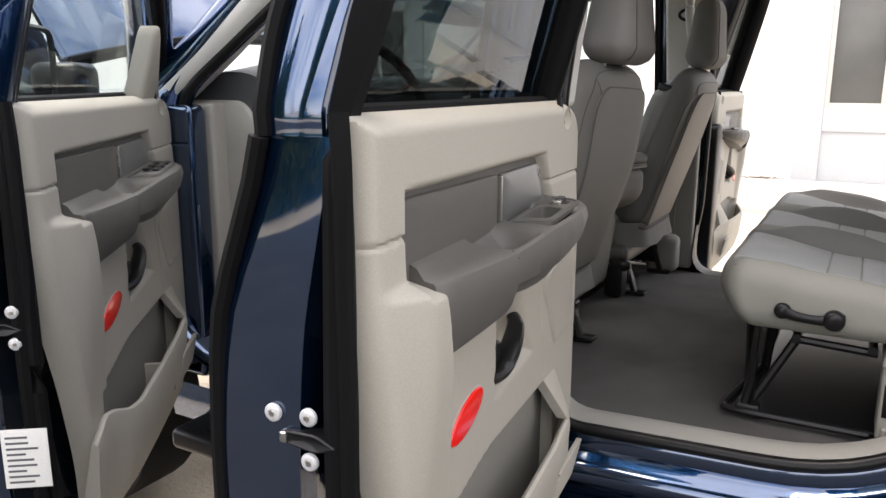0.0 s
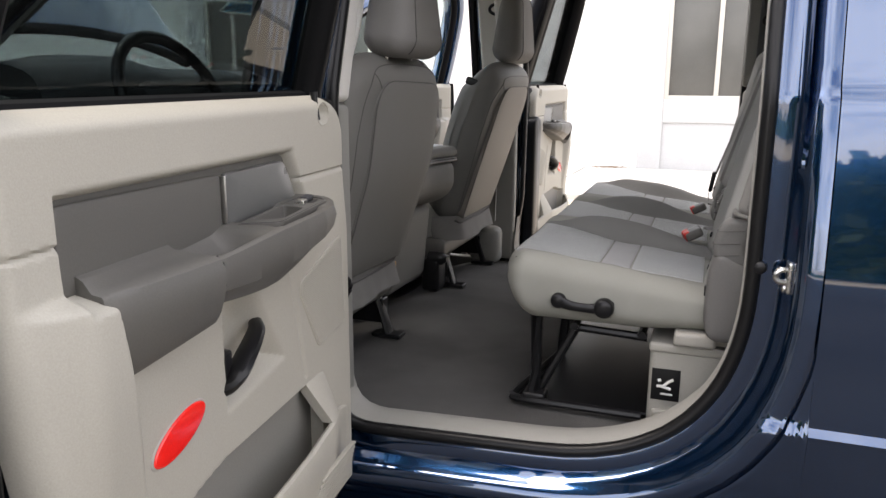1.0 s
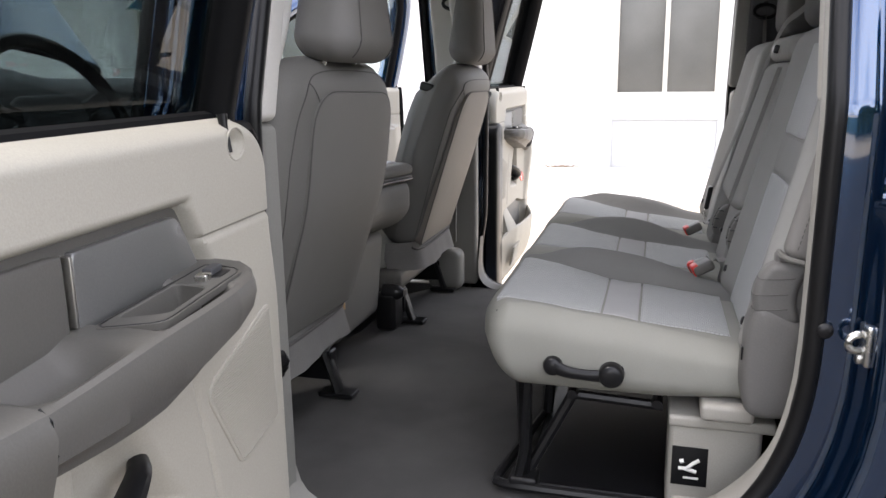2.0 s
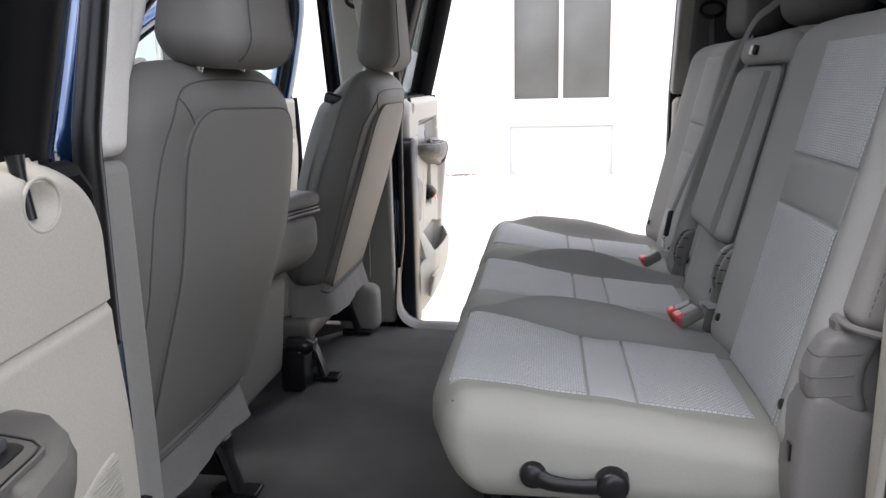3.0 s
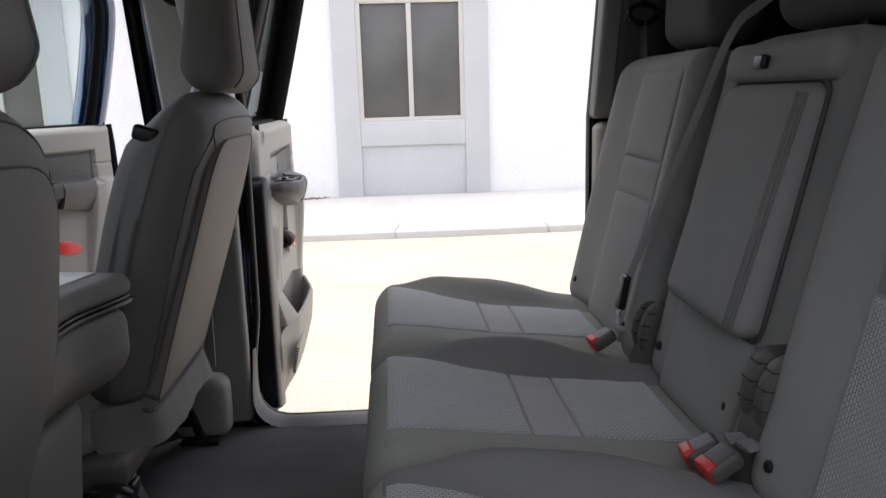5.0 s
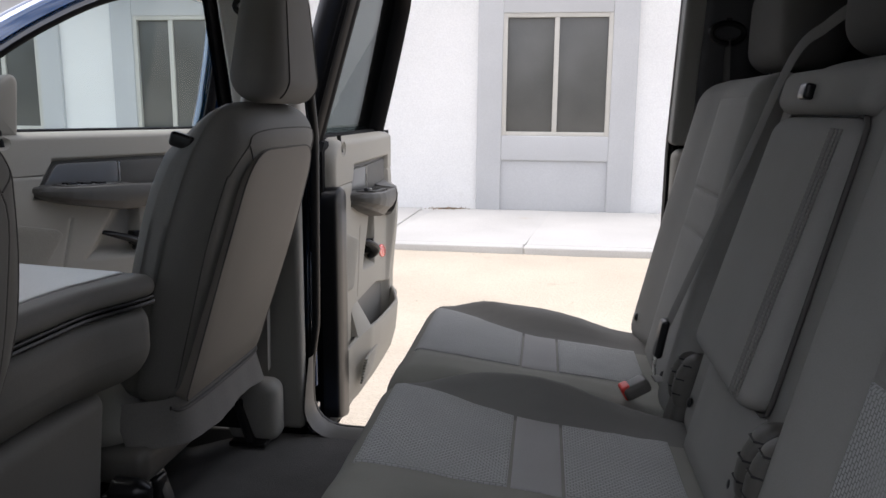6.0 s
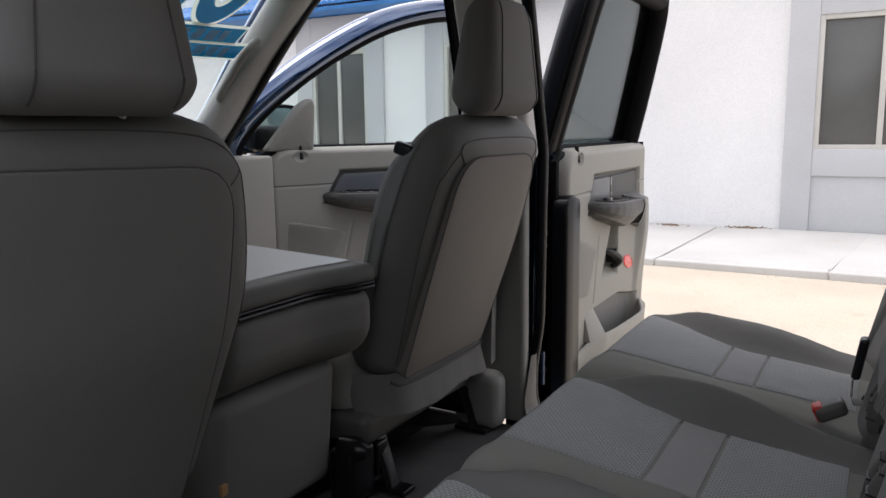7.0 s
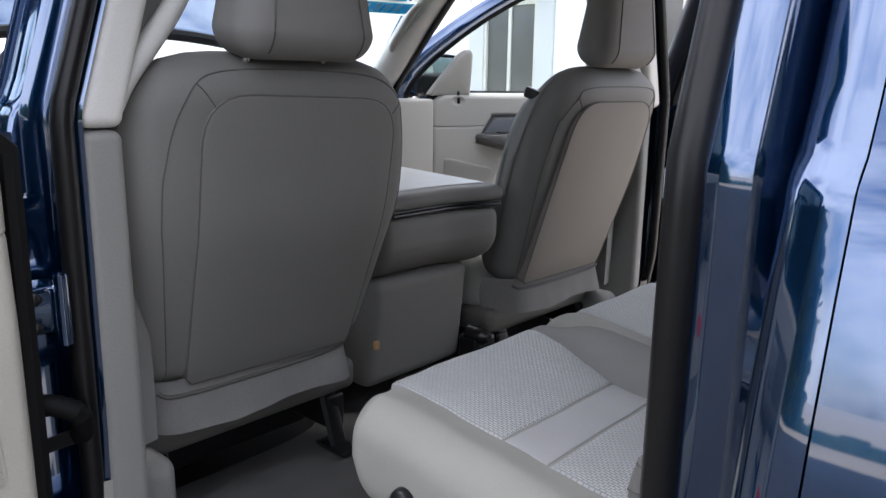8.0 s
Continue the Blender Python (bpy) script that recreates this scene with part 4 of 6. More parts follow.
    bm.faces.new(list(reversed(rings[-1])))
    P("frame_post", bm, PAINT)
    P("post_seal", tube([up(p.x + 0.0245 - 0.008 * smooth(p.y, 1.34, 1.7), -0.104 * (1 + 0.12 * smooth(p.y, 1.34, 1.45)), p.y) for p in sorted(leg, key=lambda q: q.y)], 0.013, 8, flat=0.8, up=(0, 1, 0)), RUBBER, "black outer door seal")

    # inner card: one moulded sheet with a swollen edge column, a scooped grip recess and a pocket hollow
    def free_edge(z):
        return 0.803 - (0.078 if front else 0.05) * (1 - smooth(z, 0.70, 1.17))

    def relief(s, z):
        """Depth of the moulded card."""
        d = 0.004 + 0.006 * (1 - smooth(z, 1.10, 1.23))
        inner = 0.668 - 0.126 * (1.066 - z)
        column = smooth(s, inner - 0.010, inner + 0.012) * (1 - smooth(s, 0.715, 0.795))
        d += 0.030 * column * (1 - smooth(z, 1.168, 1.184)) * (0.30 + 0.70 * smooth(z, 0.82, 1.10))
        # grip recess: a steep wall on the free side, a long slope on the hinge side
        wall = min((0.462 - s) / 0.018, (s - 0.275 - 0.62 * max(0.0, z - 0.955)) / 0.055, (z - 0.944 - 0.10 * (0.44 - s)) / 0.040)
        if z < 1.16:
            d -= 0.036 * smooth(wall, 0.0, 1.0)
        # fine creases beside the recess and the grille
        d -= 0.004 * (1 - smooth(abs(s - 0.225 - 0.22 * (z - 0.95)), 0.0, 0.007)) * (z < 1.10) * (z > 0.90)
        # hollow of the map pocket
        mouth = min((0.888 - 0.030 * smooth(s, 0.45, 0.66) - z) / 0.014, (0.672 - s) / 0.02, (s - 0.150) / 0.02)
        d -= 0.028 * smooth(mouth, 0.0, 1.0)
        # insert field, shut line and top roll
        left = 0.216 - 0.55 * max(0.0, 1.268 - z)
        if left < s < 0.728 and 1.160 < z < 1.280:
            d -= 0.032 * smooth(min((s - left) * 0.8, 0.728 - s, z - 1.160, 1.280 - z), 0.0, 0.018)
        if s < 0.205 or s > 0.722:
            d -= 0.005 * (1 - smooth(abs(z - 1.229), 0.0, 0.0045))
        # dish round the lock pin
        d -= 0.010 * (1 - smooth(math.hypot((s - 0.100) / 1.25, z - 1.326), 0.006, 0.021))
        edge = min(s, free_edge(z) - s, z - 0.60, 1.356 - z)
        if s < 0.075 and z > 1.281:
            edge = min(edge, 0.075 - math.hypot(0.075 - s, z - 1.281))
        if edge < -0.004:
            return None
        return d - 0.034 * (1 - smooth(max(0.0, edge) ** 0.5, 0.0, 0.15))
    bm = bmesh.new()
    ns, nz = 210, 210
    grid = []
    for i in range(ns + 1):
        low = 0.60 + 0.07 * smooth(i / ns, 0.80, 1.0) ** 2
        zs = [low + (1.356 - low) * j / nz for j in range(nz + 1)]
        ends = [free_edge(z) * i / ns for z in zs]
        ds = [relief(s, z) for s, z in zip(ends, zs)]
        grid.append([bm.verts.new((s, d, z)) if d is not None else None for s, d, z in zip(ends, ds, zs)])
    for i in range(ns):
        for j in range(nz):
            q = [grid[i][j], grid[i + 1][j], grid[i + 1][j + 1], grid[i][j + 1]]
            if None not in q:
                bm.faces.new(q)
    P("door_card", bm, BEIGE)
    if boot:
        # the card's rolled end, coloured black to stand for its shade
        end = corners([(-0.030, 0.63), (0.066, 0.605), (0.062, 1.222), (0.004, 1.238), (-0.030, 1.22)], [0.02, 0.012, 0.012, 0.01, 0.03], 5)
        P("card_edge", slab(resample(end, 70), lambda s, z, d: Vector((s, d + 0.010 + 0.20 * min(0.0, s), z)), -0.03, 0.010, 0.008), BLACK, "hinge end of the door card, blackened for its shade")
    # dark insert and its silver end
    ins = corners([(0.190, 1.190), (0.410, 1.176), (0.722, 1.176), (0.722, 1.272), (0.41, 1.270), (0.226, 1.270)], [0.01, 0.004, 0.02, 0.012, 0.004, 0.02], 5)
    P("armrest_surround", slab(resample(shrink(ins, -0.004), 80), flat(), -0.06, -0.012, 0.004), GREY)
    dark = corners([(0.418, 1.178), (0.718, 1.174), (0.717, 1.266), (0.418, 1.262)], 0.006, 4)
    P("insert", slab(resample(dark, 60), flat(), -0.05, -0.006, 0.004, 0.001), GREY, "taupe insert panel")
    sil = corners([(0.196, 1.196), (0.411, 1.184), (0.411, 1.261), (0.240, 1.262), (0.228, 1.250)], 0.006, 4)
    P("trim_edge", box(0.4120, 0.4160, -0.02, -0.002, 1.196, 1.259, 0.001), STEEL)
    P("trim_plate", slab(resample(sil, 60), flat(), -0.05, -0.004, 0.003, 0.001), SILVER, "satin grey trim plate")

    # armrest: two lofts that meet at a joint, the skirt by the free edge and the grip by the hinge
    def between(rows, s):
        for a, b in zip(rows, rows[1:]):
            if a[0] >= s >= b[0]:
                t = (a[0] - s) / (a[0] - b[0])
                t = t * t * (3 - 2 * t) * 0.5 + t * 0.5
                return [u + (v - u) * t for u, v in zip(a, b)]
        return list(rows[-1])

    def loft(sections, ends=True):
        bm = bmesh.new()
        rows = [[bm.verts.new(p) for p in sec] for sec in sections]
        for a, b in zip(rows, rows[1:]):
            for j in range(len(a) - 1):
                bm.faces.new([a[j], a[j + 1], b[j + 1], b[j]])
        if ends:
            bm.faces.new(rows[0])
            bm.faces.new(list(reversed(rows[-1])))
        return bm

    # s, lip depth, lip height, lower depth, lower height
    skirt_rows = [(0.698, 0.026, 1.174, 0.012, 1.080), (0.694, 0.032, 1.177, 0.016, 1.074), (0.66, 0.042, 1.179, 0.024, 1.078), (0.60, 0.056, 1.181, 0.042, 1.092), (0.552, 0.065, 1.183, 0.054, 1.102), (0.5445, 0.067, 1.183, 0.056, 1.104)]

    def skirt_section(s):
        s, d, z, db, zb = between(skirt_rows, s)
        h = z - zb
        return [(s, -0.02, 1.196), (s, -0.005, 1.194), (s, 0.003, 1.1895), (s, d * 0.45, z + 0.003), (s, d * 0.88, z + 0.001), (s, d * 0.97, z - 0.002), (s, d, z - 0.008), (s, d + 0.004, z - h * 0.25), (s, d * 0.7 + db * 0.3 + 0.003, z - h * 0.55), (s, d * 0.3 + db * 0.7 + 0.001, z - h * 0.82), (s, db, zb + 0.006), (s, db - 0.004, zb), (s, -0.02, zb - 0.004)]
    arm = P("armrest", loft([skirt_section(0.698 - 0.1535 * i / 16) for i in range(17)]), GREY, "taupe moulded armrest")
    grip_rows = [(0.5435, 0.066, 1.183, 0.046, 1.122), (0.50, 0.069, 1.185, 0.048, 1.117), (0.46, 0.072, 1.188, 0.050, 1.113), (0.42, 0.075, 1.191, 0.052, 1.111), (0.385, 0.078, 1.193, 0.055, 1.113), (0.34, 0.081, 1.195, 0.058, 1.123), (0.28, 0.082, 1.197, 0.058, 1.136), (0.23, 0.076, 1.199, 0.050, 1.148), (0.200, 0.061, 1.200, 0.038, 1.158), (0.178, 0.038, 1.200, 0.022, 1.166), (0.166, 0.014, 1.197, 0.006, 1.174), (0.162, 0.001, 1.192, 0.0, 1.180)]

    def grip_section(s):
        s, d, z, db, zb = between(grip_rows, s)
        h = z - zb
        cup = 0.026 * smooth(s, 0.425, 0.455) * (1 - smooth(s, 0.515, 0.541))
        well = 0.0 if front else 0.034 * smooth(s, 0.268, 0.278) * (1 - smooth(s, 0.388, 0.398))
        return [(s, -0.02, z + 0.004), (s, -0.006, z + 0.003 - 0.2 * cup), (s, d * 0.12, z + 0.002 - 0.8 * cup - well), (s, d * 0.35, z + 0.0015 - cup - well), (s, d * 0.60, z + 0.001 - 0.85 * cup - well), (s, d * 0.80, z - 0.1 * cup - 0.6 * well), (s, d * 0.90, z), (s, d * 0.97, z - 0.003), (s, d, z - 0.010), (s, d + 0.002, z - h * 0.35), (s, d * 0.9 + db * 0.1, z - h * 0.68), (s, db * 0.9 + d * 0.1, zb + 0.008), (s, db, zb + 0.001), (s, db - 0.012, zb - 0.002), (s, -0.02, zb - 0.004)]
    P("grip", loft([grip_section(0.5435 - 0.3815 * (i / 64)) for i in range(65)]), GREY, parent=arm)
    P("armrest_joint", tube([(0.544, 0.0555, 1.112), (0.544, 0.0675, 1.150), (0.544, 0.0665, 1.176), (0.544, 0.058, 1.1845)], 0.0012, 6), BLACK, parent=arm)
    # switch plate, window switch and pull cup on the armrest
    plate = corners([(0.206, 0.008), (0.412, 0.004), (0.388, 0.063), (0.222, 0.062)], 0.014, 5)
    top_of = lambda s, d, h: Vector((s, d, 1.2005 + h + 0.045 * (0.25 - s) - 0.03 * max(0.0, d - 0.05)))
    rim_line = [top_of(p.x, p.y, 0.001) for p in resample(shrink(plate, 0.003), 44)]
    P("plate_rim", tube(rim_line, 0.0011, 6, closed=True), BLACK, parent=arm)
    if front:
        P("switch_plate", slab(resample(plate, 50), top_of, -0.01, 0.0012, 0.001), GREY, parent=arm)
    else:
        # the plate runs down into a deep pull cup
        cup = corners([(0.282, 0.014), (0.384, 0.012), (0.366, 0.054), (0.290, 0.053)], 0.010, 5)
        ring = resample(cup, 60)
        well = bmesh.new()
        loops = [[well.verts.new(top_of(p.x, p.y, -0.006)) for p in resample(plate, 60)], [well.verts.new(top_of(p.x, p.y, 0.0012)) for p in resample(plate, 60)]]
        loops += [[well.verts.new(top_of(p.x, p.y, h)) for p in shrink(ring, e)] for e, h in ((-0.003, 0.0016), (-0.001, 0.0022), (0.001, 0.0010), (0.003, -0.012), (0.006, -0.024), (0.010, -0.027))]
        for a, b in zip(loops, loops[1:]):
            for j in range(60):
                well.faces.new([a[j], a[(j + 1) % 60], b[(j + 1) % 60], b[j]])
        well.faces.new(loops[-1])
        P("pull_cup", well, GREY, parent=arm)
        P("switch_bed", slab(resample(corners([(0.222, 0.022), (0.262, 0.020), (0.258, 0.050), (0.226, 0.050)], 0.008, 4), 30), top_of, -0.01, 0.0020, 0.001), BLACK, parent=arm)
        P("switch", rounded(0.012, 0.006, 0.004, 0.002, 1, 1, 1, lambda p: top_of(p.x + 0.242, p.y + 0.034, p.z + 0.005)), DASH, parent=arm)
        P("switch", rounded(0.007, 0.007, 0.004, 0.002, 1, 1, 1, lambda p: top_of(p.x + 0.266, p.y + 0.036, p.z + 0.004)), STEEL, "bright metal switch tip", arm)
    if front:
        P("switch_bed", slab(resample(corners([(0.216, 0.014), (0.375, 0.010), (0.358, 0.057), (0.230, 0.056)], 0.010, 4), 40), top_of, -0.01, 0.0022, 0.001), SILVER, parent=arm)
        for i in range(6):
            a, b = 0.246 + 0.040 * (i % 3), 0.024 + 0.020 * (i // 3)
            P("switch", rounded(0.013, 0.0065, 0.004, 0.002, 1, 1, 1, lambda p: top_of(p.x + a, p.y + b, p.z + 0.004)), BLACK, parent=arm)

    # pull handle hinged in its recess
    P("handle_pivot", box(0.440, 0.462, -0.024, 0.010, 0.985, 1.030, 0.004), BLACK, "black handle pivot")
    hd = spline([(0.456, -0.004, 0.974), (0.450, 0.010, 0.984), (0.440, 0.016, 0.998), (0.418, 0.016, 1.012), (0.390, 0.012, 1.024), (0.366, 0.006, 1.034), (0.350, -0.004, 1.040)], 5)
    P("handle", tube(hd, [0.010 + 0.007 * math.sin(math.pi * min(1.0, 0.25 + 0.75 * i / (len(hd) - 1))) for i in range(len(hd))], 10, flat=0.7), BLACK, "black pull handle")
    # oval reflector
    el = []
    for i in range(32):
        t = 2 * math.pi * i / 32
        a, b = 0.056 * math.cos(t), 0.0225 * math.sin(t)
        el.append(Vector((0.572 - a * 0.97 + b * 0.10, 0.970 + a * 0.25 + b * 0.97)))
    P("bezel", slab([p.lerp(Vector((0.572, 0.970)), -0.07) for p in el], flat(), -0.02, 0.012, 0.003), BEIGE_DARK)
    P("reflector", slab(el, flat(), -0.02, 0.0145, 0.003, 0.001), RED, "red oval reflector")
    # speaker grille by the hinge
    gr = corners([(0.052, 1.112), (0.075, 1.110), (0.222, 1.068), (0.232, 1.050), (0.165, 0.938), (0.150, 0.934), (0.042, 0.945)], [0.006, 0.006, 0.010, 0.010, 0.01, 0.01, 0.01], 5)
    g = P("speaker_grille", slab(resample(gr, 60), flat(), -0.03, 0.0120, 0.002, 0.0), BEIGE, "finely ribbed speaker grille")
    ribs = bmesh.new()
    inner = shrink(gr, 0.005)
    for i in range(54):
        z = 0.938 + 0.0032 * i
        cuts = sorted(a.x + (b.x - a.x) * (z - a.y) / (b.y - a.y) for a, b in zip(inner, inner[1:] + inner[:1]) if (a.y - z) * (b.y - z) < 0)
        if len(cuts) > 1:
            box(cuts[0], cuts[-1], 0.010, 0.0134, z - 0.0009, z + 0.0009, 0.0005, ribs, 1)
    tagged(P("grille_rib", ribs, BEIGE, parent=g, clean=False), kind="stuff")
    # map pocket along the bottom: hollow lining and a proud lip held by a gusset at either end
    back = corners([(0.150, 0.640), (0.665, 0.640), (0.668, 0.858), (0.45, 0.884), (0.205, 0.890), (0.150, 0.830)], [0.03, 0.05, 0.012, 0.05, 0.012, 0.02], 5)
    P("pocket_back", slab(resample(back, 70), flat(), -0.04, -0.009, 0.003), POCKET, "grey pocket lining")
    lip_rows = [(0.742, 0.030, 0.800), (0.712, 0.030, 0.812), (0.690, 0.030, 0.826), (0.664, 0.036, 0.822), (0.630, 0.052, 0.806), (0.59, 0.060, 0.802), (0.45, 0.062, 0.808), (0.30, 0.060, 0.814), (0.200, 0.054, 0.820), (0.145, 0.036, 0.812), (0.090, 0.020, 0.795), (0.045, 0.012, 0.780)]

    def lip_section(s):
        s, d, z = between(lip_rows, s)
        low = 0.612 + 0.05 * smooth(s, 0.62, 0.76)
        return [(s, max(-0.004, d - 0.030), z - 0.10), (s, d - 0.012, z - 0.012), (s, d - 0.010, z - 0.003), (s, d - 0.005, z), (s, d, z - 0.003), (s, d + 0.002, z - 0.012), (s, d - 0.001, z - 0.05), (s, d * 0.9, z - 0.10), (s, d * 0.62, low + 0.03), (s, d * 0.3, low + 0.004), (s, -0.03, low)]
    pocket = P("map_pocket", loft([lip_section(0.742 - 0.697 * i / 48) for i in range(49)]), BEIGE, "beige moulded map pocket")
    vents = bmesh.new()
    for i in range(9):
        z = 0.676 + 0.0085 * i
        box(0.12, 0.33 - 0.008 * i, 0.036 + 0.0016 * i, 0.0440 + 0.0018 * i, z - 0.0022, z + 0.0022, 0.001, vents, 1)
    tagged(P("pocket_rib", vents, BEIGE, parent=pocket, clean=False), kind="stuff")
    for a, b, c, e in (((0.216, 0.006, 0.892), (0.140, 0.006, 0.888), (0.130, 0.030, 0.806), (0.205, 0.052, 0.818)),):
        gus = bmesh.new()
        rows = []
        for i in range(7):
            t = i / 6
            p, q = Vector(a).lerp(Vector(e), t), Vector(b).lerp(Vector(c), t)
            rows.append([gus.verts.new(v) for v in (p + Vector((0, -0.02, 0)), p, p.lerp(q, 0.12) + Vector((0, 0.003, 0)), p.lerp(q, 0.88) + Vector((0, 0.003, 0)), q, q + Vector((0, -0.02, 0)))])
        for u, v in zip(rows, rows[1:]):
            for j in range(5):
                gus.faces.new([u[j], u[j + 1], v[j + 1], v[j]])
        P("pocket_strut", gus, BEIGE)
    if front:
        P("pocket_divider", box(0.34, 0.348, -0.012, 0.055, 0.70, 0.765, 0.002), BEIGE)
    # lock pin and its dish
    P("pin_dish", tube([(0.100 + 0.024 * math.cos(t), 0.0030, 1.326 + 0.0195 * math.sin(t)) for t in [2 * math.pi * i / 24 for i in range(24)]], 0.0016, 8, closed=True, up=(0, 1, 0)), BEIGE)
    P("lock_pin", tube([(0.106, -0.004, 1.316), (0.105, -0.008, 1.345), (0.104, -0.010, 1.362)], [0.0055, 0.005, 0.0065], 10), BLACK, "black lock pin")

    # free edge: latch, bolts, seal
    e = L + 0.016
    for d, z in ((-0.098, 1.058), (-0.056, 1.060), (-0.056, 1.012)):
        d += 0.020 * front
        bl = P("bolt", disc((e - 0.006, d, z), (1, 0, 0), 0.0097, 0.0050, 18, 0.12), BOLT)
        P("socket", disc((e - 0.0012, d, z), (1, 0, 0), 0.0042, 0.0009, 6, 0.0), STEEL, parent=bl)
    lt = slab(corners([(-0.086, 1.029), (-0.046, 1.024), (-0.022, 1.033), (-0.046, 1.044), (-0.086, 1.043)], 0.006, 4), lambda d, z, h: Vector((e - 0.004 + h, d, z)), -0.02, 0.004, 0.002, -0.004)
    P("latch", lt, BLACK, "black door latch")
    P("latch_plate", slab(corners([(-0.088, 1.030), (-0.080, 1.030), (-0.080, 1.042), (-0.088, 1.042)], 0.002, 3), lambda d, z, h: Vector((e - 0.004 + h, d, z)), -0.02, 0.0065, 0.002), STEEL)
    def skin_at(z):
        return (-0.176 - 0.6 * belly(z)) * (1 - 0.28 * smooth(z, 1.12, 1.36))
    P("outer_seal", tube([(e - 0.010 - 0.03 * smooth(-z, -0.80, -0.62), skin_at(z) + 0.006, z) for z in [1.335 - 0.045 * i for i in range(16)]], 0.010, 8, up=(0, 1, 0)), RUBBER)
    P("edge_seal", tube(spline([(e - 0.016, -0.020, 1.358), (e - 0.014, -0.016, 1.28), (e - 0.012, -0.014, 1.1), (e - 0.014, -0.014, 0.85), (e - 0.05, -0.018, 0.62)], 6), 0.010, 8), RUBBER)
    # hinges
    for z in (0.78, 1.12):
        hg = P("hinge", box(-0.075, 0.0, -0.10, -0.045, z - 0.03, z + 0.03, 0.008), PAINT)
        P("hinge_pin", tube([(-0.062, -0.040, z - 0.045), (-0.062, -0.040, z + 0.045)], 0.009, 10), PAINT, parent=hg)
        for q in (-0.018, 0.018):
            P("hinge_bolt", disc((-0.03, -0.046, z + q), (0, 1, 0), 0.008, 0.007, 12), BLACK, parent=hg)
    if boot:
        # added block that fills the hinge gap with black where only shade falls
        P("hinge_gap_shade", rounded(0.070, 0.018, 0.375, 0.012, 2, 2, 4, lambda p: Vector((p.x - 0.095, p.y - 0.085, p.z + 0.985)), 3), RUBBER, "black block standing in for the shade of the hinge gap")
    wire = spline([(-0.002, -0.07, 1.005), (-0.035, -0.045, 1.000), (-0.062, -0.028, 0.985), (-0.075, -0.045, 0.955), (-0.085, -0.075, 0.930)], 7)
    if not boot:
        P("wiring_boot", tube(wire, [0.013 + 0.0018 * (i % 2) for i in range(len(wire))], 10), RUBBER, "ribbed black wiring boot")
    P("check_arm", box(-0.085, 0.0, -0.075, -0.066, 0.925, 0.945, 0.003), BLACK, "black door check arm")
    if front:
        sail = corners([(0.06 + shift, 1.345), (0.205 + shift, 1.345), (0.195 + shift, 1.50), (0.180 + shift, 1.518), (0.150 + shift, 1.495)], [0.01, 0.012, 0.02, 0.015, 0.06], 6)
        P("mirror_cover", slab(resample(sail, 60), lambda s, z, d: up(s, d, z), -0.05, -0.006, 0.012, 0.004), BEIGE)
        P("warning_label", box(L + 0.0140, L + 0.0150, -0.072, -0.006, 0.785, 0.880, 0.0004), LABEL, "white printed label")
        P("warning_label", box(L + 0.0140, L + 0.0150, -0.105, -0.062, 1.10, 1.23, 0.0004), LABEL, "white printed label")
        bars = bmesh.new()
        for i in range(9):
            box(L + 0.0151, L + 0.0154, -0.066, -0.030 + 0.010 * math.sin(i * 2.3), 0.793 + 0.0090 * i, 0.7965 + 0.0090 * i, 0.0001, bars, 1)
        P("print", bars, INK, "grey unreadable print")
        # outside mirror
        ms = 0.335 if shift == 0 else 0.075
        mi = rounded(0.112, 0.050, 0.088, 0.040, 4, 3, 4, lambda p: Vector((p.x + ms, p.y - 0.235, p.z + 1.418)), 4)
        mir = P("door_mirror", mi, BLACK, "black outside mirror")
        P("mirror_glass", slab(resample(corners([(ms - 0.10, 1.342), (ms + 0.10, 1.342), (ms + 0.10, 1.494), (ms - 0.10, 1.494)], 0.034, 6), 48), lambda s, z, d: Vector((s, -0.1865 + d, z)), -0.004, 0.003, 0.002), MIRROR, parent=mir)
        P("mirror_rim", tube([(p.x, -0.184, p.y) for p in resample(corners([(ms - 0.103, 1.339), (ms + 0.103, 1.339), (ms + 0.103, 1.497), (ms - 0.103, 1.497)], 0.036, 6), 48)], 0.006, 8, closed=True, up=(0, 1, 0)), BLACK, parent=mir)
        P("mirror_arm", rounded(0.060, 0.040, 0.045, 0.025, 2, 2, 2, lambda p: Vector((p.x + min(0.175, ms), p.y - 0.165, p.z + 1.385)), 3), BLACK, parent=mir)
    return root


def shrink_open(pts, d):
    out = []
    for i, p in enumerate(pts):
        a, b = pts[max(0, i - 1)], pts[min(len(pts) - 1, i + 1)]
        e = (Vector((b.x, b.y)) - Vector((a.x, a.y))).normalized()
        out.append(Vector((p.x + e.y * d, p.y - e.x * d)))
    return out


vehicle_door("truck_door", door_frame_of((-0.405, -0.875), (0.091, -0.996), (0.996, 0.091)), "open rear door, dark blue with beige card and taupe armrest")
vehicle_door("truck_door", door_frame_of((-0.474, 0.955), (-0.018, 1.0), (1.0, 0.018)), "open rear door on the building side, beige card", boot=True)
vehicle_door("truck_door", door_frame_of((-1.55, -0.82), (0.602, -0.799), (0.799, 0.602)) @ Matrix.Diagonal((1.2, 1, 1, 1)), "open front door with window switches and white labels", True)
vehicle_door("truck_door", door_frame_of((-1.48, 0.92), (0.375, 0.927), (0.927, -0.375)) @ Matrix.Diagonal((1.2, 1, 1, 1)), "half-open front door on the building side", True, -0.055)


